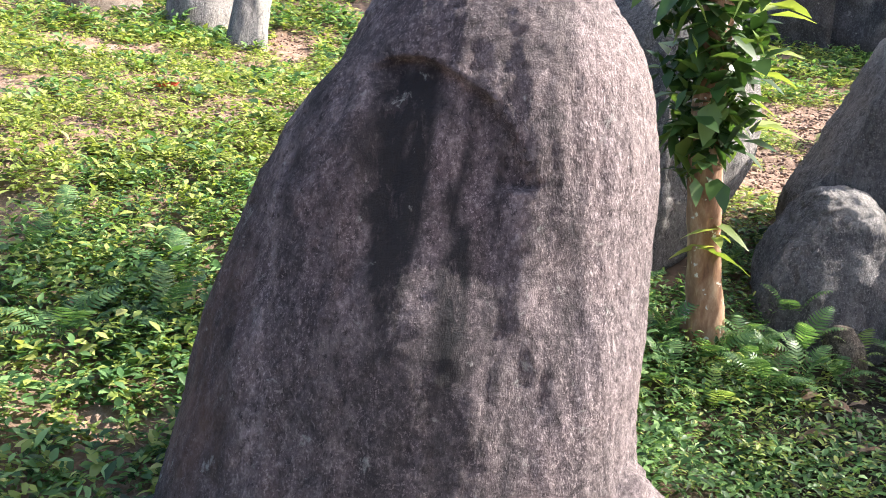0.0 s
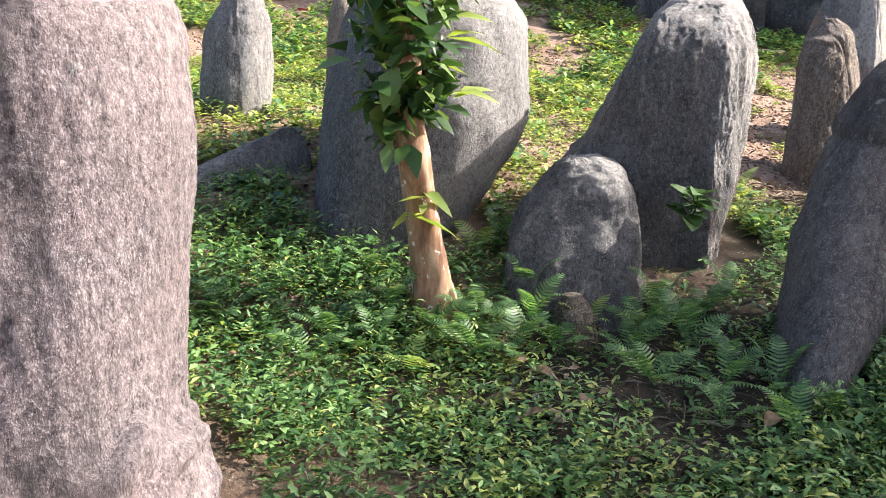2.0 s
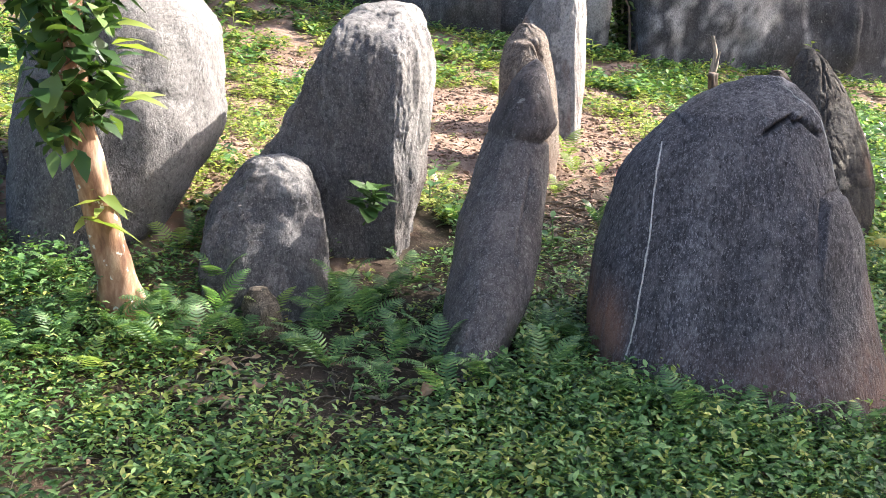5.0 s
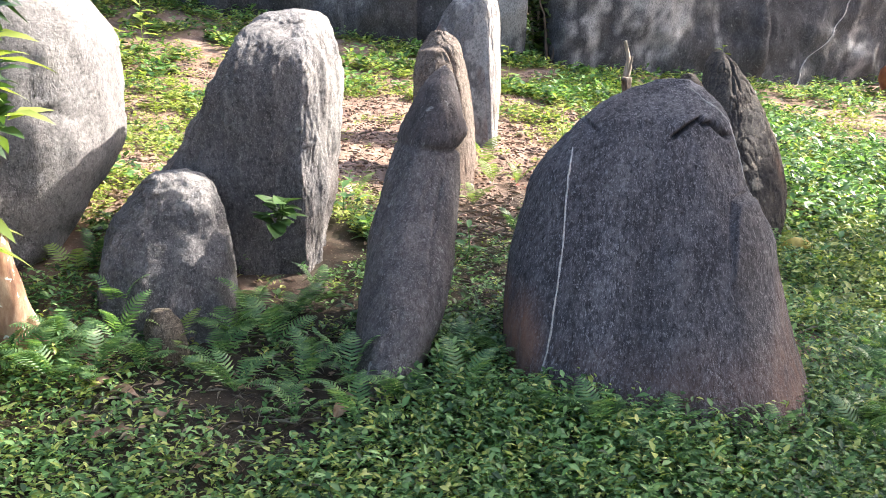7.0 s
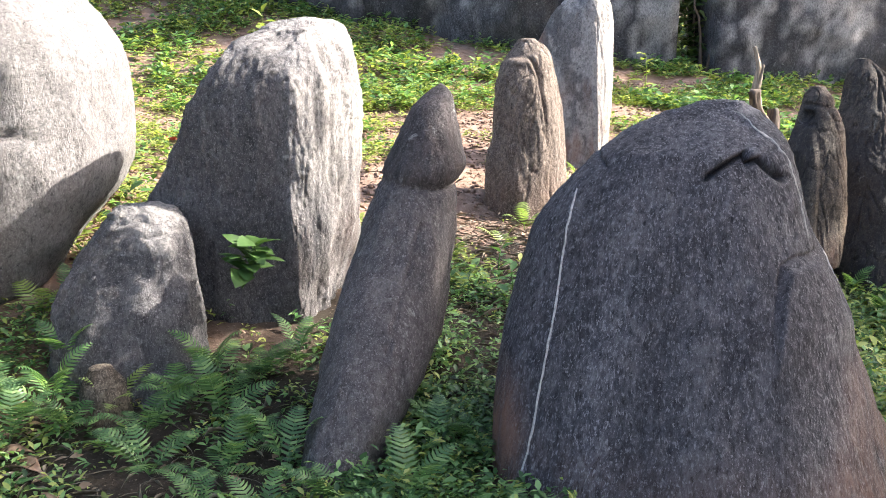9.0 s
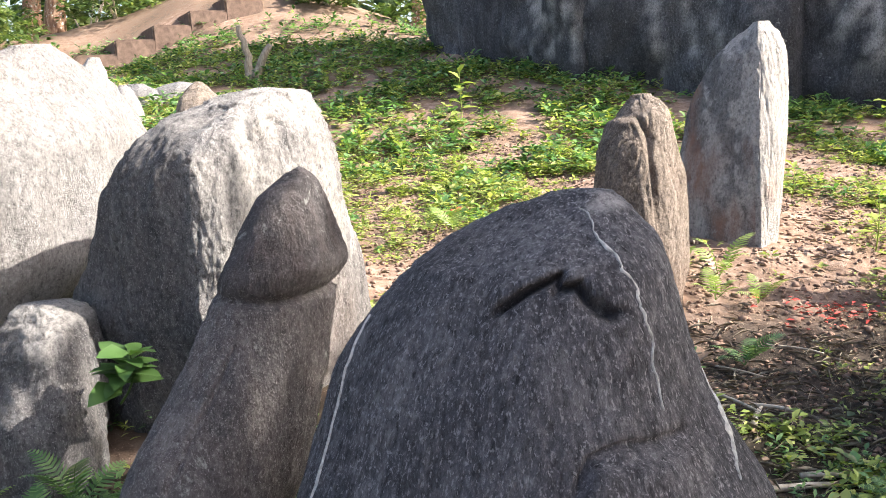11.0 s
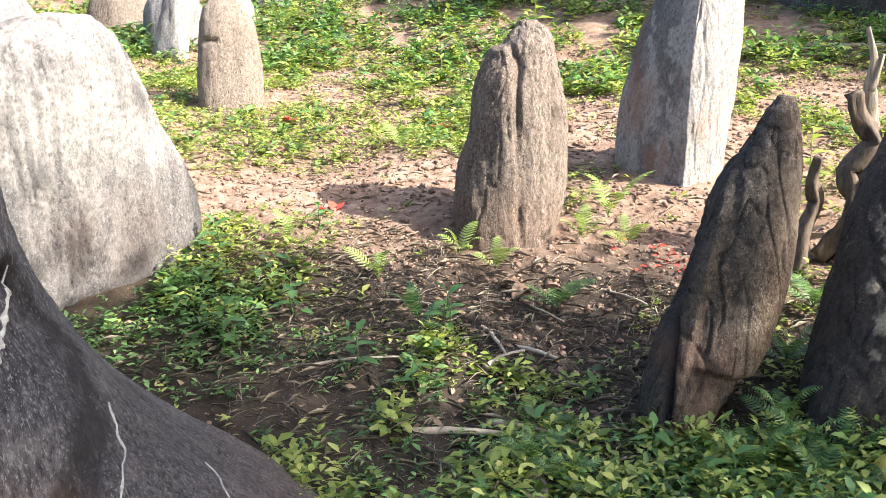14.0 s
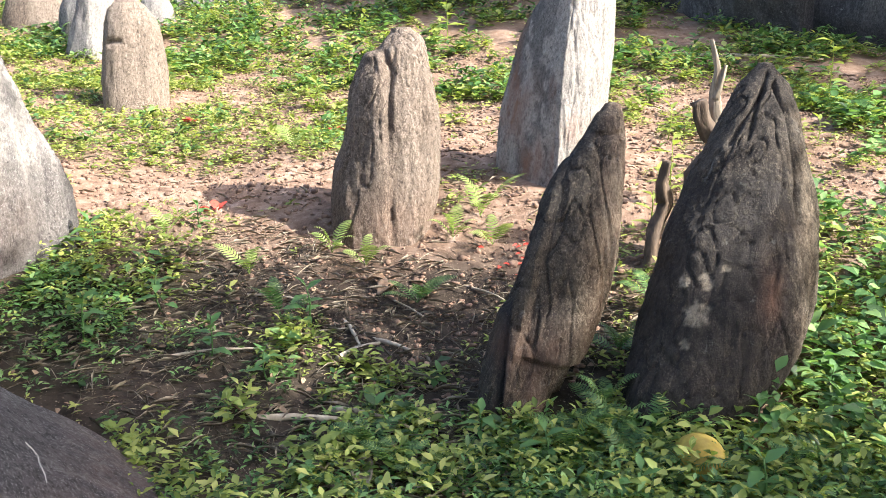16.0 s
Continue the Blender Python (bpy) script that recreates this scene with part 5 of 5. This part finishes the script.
# ---- litter: twigs, straw, dead leaves, clods, red petals ----
def litter():
    r = random.Random(9)
    spots = []
    for x1, x2, y1, y2, n in ((-1.5, 5, 0.3, 3.5, 1100), (0.4, 1.6, 1.5, 2.4, 110), (2.0, 4.4, 2.9, 4.4, 300), (-2, 6, 3.5, 8, 900), (-4, 6, 8, 12.5, 900)):
        for _ in range(n):
            x, y = r.uniform(x1, x2), r.uniform(y1, y2)
            if not under_stone(x, y):
                spots.append((x, y, ground_z(x, y) + r.uniform(0.004, 0.03), r.uniform(0, 6.28), r.uniform(-0.2, 0.3), r.uniform(0.014, 0.046), r.uniform(-0.9, 0.9)))
    stuff("leaf_litter", spots, DRY_LEAF, "scattered dry brown leaf scraps on the soil", "leaf litter", 0.5)
    spots = []
    for x1, x2, y1, y2, n in ((2.2, 4.3, 2.8, 4.3, 2600), (-1.2, 4.5, 0.3, 3.0, 900), (0.4, 1.6, 1.5, 2.4, 380), (0.5, 5.5, 4.2, 7.0, 1500)):
        for _ in range(n):
            x, y = r.uniform(x1, x2), r.uniform(y1, y2)
            if not under_stone(x, y):
                spots.append((x, y, ground_z(x, y) + r.uniform(0.004, 0.04), r.uniform(0, 6.28), r.uniform(-0.15, 0.35), r.uniform(0.04, 0.16), r.uniform(-1, 1)))
    stuff("dry_grass", spots, STRAW, "thin dry straw and grass stems strewn about", "dry grass", 0.022)
    verts, faces = [], []
    ball = bmesh.new()
    bmesh.ops.create_icosphere(ball, subdivisions=1, radius=1.0)
    knobs, sides = [v.co.copy() for v in ball.verts], [[v.index for v in f.verts] for f in ball.faces]
    ball.free()
    for _ in range(22000):
        x, y = r.uniform(-2.3, 5.8), r.uniform(3.4, 8.2)
        if under_stone(x, y) or cover(x, y) > 0.75:
            continue
        size = r.uniform(0.004, 0.013) + 0.012 * r.random() ** 6
        c = Vector((x, y, ground_z(x, y) + 0.15 * size))
        b = len(verts)
        sx, sy, sz = r.uniform(0.7, 1.3), r.uniform(0.7, 1.3), r.uniform(0.5, 0.9)
        verts += [c + Vector((k.x * sx, k.y * sy, k.z * sz)) * size * r.uniform(0.5, 1.35) for k in knobs]
        faces += [[b + q for q in f] for f in sides]
    tagged(new("soil_clods", mesh_of("soil_clods", verts, faces, CLOD)), "crumbly reddish soil clods", "soil clods", kind="stuff")
    spots = [(3.62 + r.gauss(0, 0.13), 4.5 + r.gauss(0, 0.07)) for _ in range(90)]
    stuff("fallen_petals", [(x, y, ground_z(x, y) + r.uniform(0.005, 0.03), r.uniform(0, 6.28), r.uniform(-0.2, 0.4), r.uniform(0.02, 0.045), r.uniform(-0.8, 0.8)) for x, y in spots], RED_PETAL, "faded red petals lying in a heap", "petals", 0.4)
    for x, y in ((0.93, 5.69), (1.85, 5.89), (-0.29, 9.1), (-1.39, 8.0), (-1.65, 4.85), (-1.45, 8.6), (2.07, 4.3)):
        spots = [(0.02 * math.cos(i), 0.02 * math.sin(i), 0.02, i * 1.05, r.uniform(0.1, 0.7), r.uniform(0.05, 0.08), r.uniform(-0.4, 0.4)) for i in range(7)]
        np.random.seed(int(x * 100) % 97)
        ob = tagged(new("red_flower", leaf_mesh("red_flower", spots, RED_PETAL, thin=0.6)), "red flower head lying on the ground", "flower", "red flowers")
        ob.matrix_basis = pose(x, y, ground_z(x, y) + 0.01, 0, 0, x * 90)


litter()


def dead_leaf(x, y, long, wide, turn, material=DRY_LEAF, label="curled dry brown leaf on the ground"):
    verts, faces = [], []
    for i in range(11):
        f = i / 10
        w = wide * math.sin(math.pi * min(0.97, 0.04 + f)) ** 0.8
        for k in range(5):
            s = (k - 2) / 2
            verts.append(((f - 0.5) * long, s * w * 0.8, 0.45 * w * s * s + 0.02 * math.sin(f * 3) + 0.004 * noise.noise((i, k, x))))
    for i in range(10):
        for k in range(4):
            faces.append((5 * i + k, 5 * i + k + 1, 5 * i + k + 6, 5 * i + k + 5))
    me = mesh_of("dead_leaf", verts, faces, material)
    ob = new("dead_leaf", me)
    ob.modifiers.new("thickness", "SOLIDIFY").thickness = 0.0025
    ob.matrix_basis = pose(x, y, ground_z(x, y) + 0.012, 4, -3, turn)
    return tagged(ob, label, "dead leaf", "dead leaves")


for x, y, long, wide, turn in ((0.69, 2.01, 0.15, 0.03, 5), (0.82, 2.16, 0.12, 0.035, -35), (0.77, 2.23, 0.11, 0.03, 20), (0.77, 1.9, 0.16, 0.022, 8), (1.65, 1.95, 0.08, 0.03, 40), (1.44, 1.84, 0.08, 0.035, 30), (0.92, 1.96, 0.07, 0.03, 60),
                               (-0.12, 2.21, 0.11, 0.03, 40), (0.47, 1.98, 0.1, 0.022, -10), (3.07, 4.07, 0.12, 0.05, 70), (3.0, 4.1, 0.1, 0.04, 10), (4.75, 5.1, 0.12, 0.05, 80), (1.86, 5.99, 0.16, 0.05, 20), (1.3, 3.0, 0.1, 0.04, 50)):
    dead_leaf(x, y, long, wide, turn)


def fallen_stick(x, y, long, thick, turn, tilt=2.0, material=STICK_WOOD, label="pale dry stick lying on the soil"):
    pts = curve_points((-long / 2, 0, 0), (long / 2, 0, 0), (0, 0.03 * long, 0.01), 9, x * 3, 0.03 * long)
    ob = new("stick", stem_mesh("stick", pts, [thick * (1 - 0.06 * i) for i in range(9)], material, 7, 0.3, x))
    ob.matrix_basis = pose(x, y, ground_z(x, y) + thick * 0.8, 0, tilt, turn)
    return tagged(ob, label, "stick", "fallen sticks")


for args in ((3.23, 3.11, 0.34, 0.016, 22), (3.42, 3.2, 0.3, 0.011, -5), (3.1, 3.67, 0.3, 0.01, -50), (3.2, 3.55, 0.22, 0.013, 75), (3.25, 3.69, 0.2, 0.012, -12), (3.0, 3.55, 0.36, 0.006, 60), (3.13, 4.01, 0.35, 0.006, -30),
             (2.8, 3.3, 0.4, 0.006, 40), (0.95, 1.7, 0.26, 0.005, 40), (0.5, 2.75, 0.3, 0.005, 60), (4.13, 8.4, 0.9, 0.02, 5), (3.4, 4.2, 0.3, 0.007, -20), (2.7, 3.75, 0.3, 0.006, 15)):
    fallen_stick(*args)


# ---- coconut, husk, dead stump, saplings, steps ----
def coconut():
    verts, faces = [], []
    for j in range(17):
        a = math.pi * j / 16
        for i in range(28):
            b = 2 * math.pi * i / 28
            r = 0.078 * (1 + 0.05 * math.cos(3 * b) + 0.07 * noise.noise((math.cos(b) * 2, math.sin(b) * 2, j * 0.4)))
            verts.append((r * math.sin(a) * math.cos(b), r * math.sin(a) * math.sin(b), 0.095 * math.cos(a)))
    for j in range(16):
        for i in range(28):
            faces.append((j * 28 + i, j * 28 + (i + 1) % 28, (j + 1) * 28 + (i + 1) % 28, (j + 1) * 28 + i))
    ob = new("coconut", mesh_of("coconut", verts, faces, COCONUT))
    ob.matrix_basis = pose(4.43, 3.25, ground_z(4.43, 3.25) + 0.06, 70, 20, 30)
    return tagged(ob, "old yellow coconut half hidden in weeds", "coconut")


coconut()
dead_leaf(3.54, 2.9, 0.26, 0.045, -60, STRAW, "pale ribbed dry husk lying in the weeds")
dead_leaf(4.58, 3.42, 0.14, 0.06, 10, DRY_LEAF, "crumpled reddish dry leaf in the weeds")


def dead_stump():
    base = new("dead_stump")
    x, y = 4.08, 4.62
    base.matrix_basis = pose(x, y, ground_z(x, y))
    for k, (pts, r0, r1, mat) in enumerate((
            ([(-0.04, -0.1, -0.05), (-0.03, -0.05, 0.13), (0.0, 0.01, 0.24), (-0.02, 0.0, 0.33), (0.0, 0.0, 0.42)], 0.032, 0.02, DEAD_WOOD),
            ([(0.12, 0.02, -0.05), (0.17, 0.04, 0.2), (0.10, 0.05, 0.36), (0.2, 0.08, 0.47), (0.13, 0.06, 0.58), (0.11, 0.05, 0.66)], 0.055, 0.03, DEAD_WOOD),
            ([(0.15, 0.04, 0.3), (0.26, 0.08, 0.45), (0.27, 0.1, 0.55)], 0.04, 0.025, DEAD_WOOD),
            ([(0.10, 0.12, -0.02), (0.15, 0.12, 0.3), (0.185, 0.12, 0.5), (0.16, 0.13, 0.68), (0.17, 0.12, 0.78), (0.14, 0.12, 0.90)], 0.032, 0.008, PALE_WOOD),
            ([(0.165, 0.12, 0.66), (0.19, 0.12, 0.76), (0.20, 0.12, 0.80)], 0.014, 0.005, PALE_WOOD),
            ([(0.02, 0.0, 0.02), (0.1, 0.03, 0.12), (0.15, 0.04, 0.24)], 0.04, 0.03, DEAD_WOOD))):
        fine = []
        for a, b in zip(pts, pts[1:]):
            fine += [Vector(a).lerp(Vector(b), q / 5) for q in range(5)]
        fine.append(Vector(pts[-1]))
        n = len(fine)
        part_of("branch_stub", stem_mesh("branch_stub", fine, [r0 + (r1 - r0) * i / (n - 1) for i in range(n)], mat, 14, 0.85, k), base, "bleached broken stub" if mat is PALE_WOOD else "")
    return tagged(base, "gnarled dead stump with broken brown branch stubs", "stump")


dead_stump()


def broken_sapling(x, y, tall, thick, fork, wood=DEAD_WOOD):
    base = new("bare_sapling")
    base.matrix_basis = pose(x, y, ground_z(x, y))
    part_of("stem", stem_mesh("stem", curve_points((0, 0, -0.05), (-0.08, 0, tall), (0.03, 0, 0), 9, x, 0.05), [thick * (1 - 0.07 * i) for i in range(9)], wood, 9, 0.3, x), base)
    if fork:
        part_of("stem", stem_mesh("stem", curve_points((0.05, 0, -0.05), (0.26, 0.0, tall * 0.62), (-0.03, 0, 0), 8, x + 2, 0.03), [thick * (1 - 0.06 * i) for i in range(8)], wood, 9, 0.3, x), base)
    return tagged(base, "bare broken sapling stems", "sapling", "bare saplings")


broken_sapling(-1.1, 10.45, 0.62, 0.06, True, PALE_WOOD)
broken_sapling(5.85, 8.95, 0.75, 0.02, True)


def stone_step(i):
    long, deep, high = 1.3, 0.56, 0.30
    bm = bmesh.new()
    bmesh.ops.create_cube(bm, size=1.0)
    bmesh.ops.scale(bm, vec=(deep, long, high * 2.4), verts=bm.verts)
    bmesh.ops.bevel(bm, geom=bm.edges[:], offset=0.025, segments=2, affect="EDGES")
    bmesh.ops.subdivide_edges(bm, edges=bm.edges[:], cuts=2, use_grid_fill=True)
    for v in bm.verts:
        v.co += 0.012 * Vector((noise.noise(v.co * 5 + Vector((i, 0, 0))), noise.noise(v.co * 5 + Vector((0, i, 0))), noise.noise(v.co * 5)))
    me = bpy.data.meshes.new("earth_step")
    bm.to_mesh(me)
    bm.free()
    me.materials.append(STEP_EARTH)
    ob = new("earth_step", me)
    x, y = -4.35 + 0.42 * i, 13.0 + 0.30 * i
    ob.matrix_basis = pose(x, y, 2.14 + 0.19 * i, 0, 0, 35 + 4 * noise.noise((i, 2, 0)))
    return tagged(ob, "worn brown step of an outdoor stair", "step", "outdoor steps")


for i in range(5):
    stone_step(i)

# ---- trees ----
big_tree(8.2, 1.95, ((0.0, 0.0, 5.3), (1.1, 1.15, 0.95)), 4600, 4)
big_tree(8.7, 3.45, ((0.0, 0.0, 4.5), (1.2, 1.05, 0.75)), 1900, 157)
big_tree(7.8, 0.5, ((0.0, 0.0, 5.2), (1.3, 1.0, 0.9)), 1150, 2)
# two trees out of view, added to shade the rock slabs
big_tree(13.2, 9.4, ((0.0, 0.0, 5.6), (2.0, 2.0, 1.7)), 6000, 5)
big_tree(15.0, 10.9, ((0.0, 0.0, 4.9), (1.9, 1.9, 1.8)), 6000, 6)
big_tree(7.4, -4.6, ((0.0, 0.0, 4.4), (1.8, 2.0, 1.6)), 4200, 3)
for x, y, s in ((-6.4, 15.5, 11), (-8.4, 18.0, 12), (-3.4, 18.5, 13), (-10.5, 14.0, 14), (-0.5, 17.5, 15), (-7.2, 22, 16)):
    big_tree(x, y, ((0.0, 0.0, 4.6), (2.0, 2.0, 1.5)), 2400, s, 0.2, "slender tree on the upper slope")


def bush(x, y, r0, high, seed):
    r = random.Random(seed)
    base = new("bush")
    base.matrix_basis = pose(x, y, float(lie(x, y)))
    for k in range(5):
        part_of("stem", stem_mesh("stem", curve_points((0, 0, -0.1), (r.uniform(-0.5, 0.5) * r0, r.uniform(-0.5, 0.5) * r0, high * 0.8), (0, 0, 0), 6), [0.02, 0.018, 0.016, 0.013, 0.01, 0.007], STICK_WOOD, 6), base)
    spots = []
    for _ in range(1100):
        a, q, h = r.uniform(0, 6.28), r.random() ** 0.5, r.random()
        k = r0 * q * (0.6 + 0.6 * math.sin(math.pi * min(1, h + 0.2))) * (1 + 0.4 * noise.noise((a, h * 3, seed)))
        spots.append((k * math.cos(a), k * math.sin(a), 0.05 + high * h * (1.1 - 0.5 * q), r.uniform(0, 6.28), r.uniform(-0.5, 0.7), r.uniform(0.08, 0.16), r.uniform(-0.6, 0.6)))
    np.random.seed(seed)
    part_of("foliage", leaf_mesh("foliage", spots, FAR_LEAF, thin=0.42), base)
    return tagged(base, "leafy green bush on the upper slope", "bush", "bushes")


for x, y, r0, high, s in ((-6.2, 13.2, 0.9, 0.9, 1), (-7.6, 14.6, 1.1, 1.3, 2), (-4.9, 14.9, 0.8, 0.8, 3), (-8.8, 12.6, 1.2, 1.0, 4), (-6.5, 16.8, 1.4, 1.6, 5), (-2.9, 16.8, 1.2, 1.2, 6), (-1.3, 14.6, 0.6, 0.6, 7), (0.3, 14.8, 0.9, 0.9, 8),
                          (5.95, 9.35, 0.35, 1.2, 9), (-9.5, 16.5, 1.6, 1.8, 10), (-4.2, 20, 1.6, 1.8, 12), (-11.5, 19, 2, 2.2, 13)):
    bush(x, y, r0, high, s)


# ---- woods behind everything ----
def far_woods():
    r = random.Random(77)
    spots = []
    for _ in range(9000):
        a = r.uniform(-1.15, 1.25)
        d = r.uniform(24, 36)
        x, y = 1 + d * math.sin(a), d * math.cos(a)
        z = float(lie(x, y)) + 11 * r.random() ** 1.3 * (0.75 + 0.5 * noise.noise((a * 9, 1, 2)))
        spots.append((x, y, z, r.uniform(0, 6.28), r.uniform(-0.8, 0.4), r.uniform(0.5, 1.1), r.uniform(-0.7, 0.7)))
    np.random.seed(77)
    stuff("far_woods", spots, FAR_LEAF, "dense green woods closing off the hillside", "woods", 0.7)


far_woods()


# ---- clay pot and a scrap of blue plastic ----
def clay_pot(x, y):
    prof = [(0.0, 0.0), (0.12, 0.0), (0.2, 0.08), (0.26, 0.2), (0.25, 0.32), (0.17, 0.41), (0.14, 0.44), (0.16, 0.48), (0.14, 0.48), (0.12, 0.44), (0.15, 0.4), (0.22, 0.3), (0.2, 0.15), (0.0, 0.06)]
    n = 32
    verts = [(r * math.cos(2 * math.pi * i / n), r * math.sin(2 * math.pi * i / n), z) for r, z in prof for i in range(n)]
    faces = [(j * n + i, j * n + (i + 1) % n, (j + 1) * n + (i + 1) % n, (j + 1) * n + i) for j in range(len(prof) - 1) for i in range(n)]
    ob = new("clay_pot", mesh_of("clay_pot", verts, faces, TERRACOTTA))
    ob.matrix_basis = pose(x, y, ground_z(x, y) - 0.02, 8, 0, 0)
    return tagged(ob, "reddish-brown round clay pot on the ground", "pot")


clay_pot(10.5, 8.35)
BLUE = plain("blue_plastic", (0.02, 0.14, 0.25), (0.05, 0.28, 0.42), 20, 0.4, 0.001)
scrap = dead_leaf(-0.06, 3.22, 0.07, 0.03, 30, BLUE, "crumpled scrap of blue plastic in the weeds")
scrap.name = "plastic_scrap"
tagged(scrap, category="plastic scrap", group="litter")
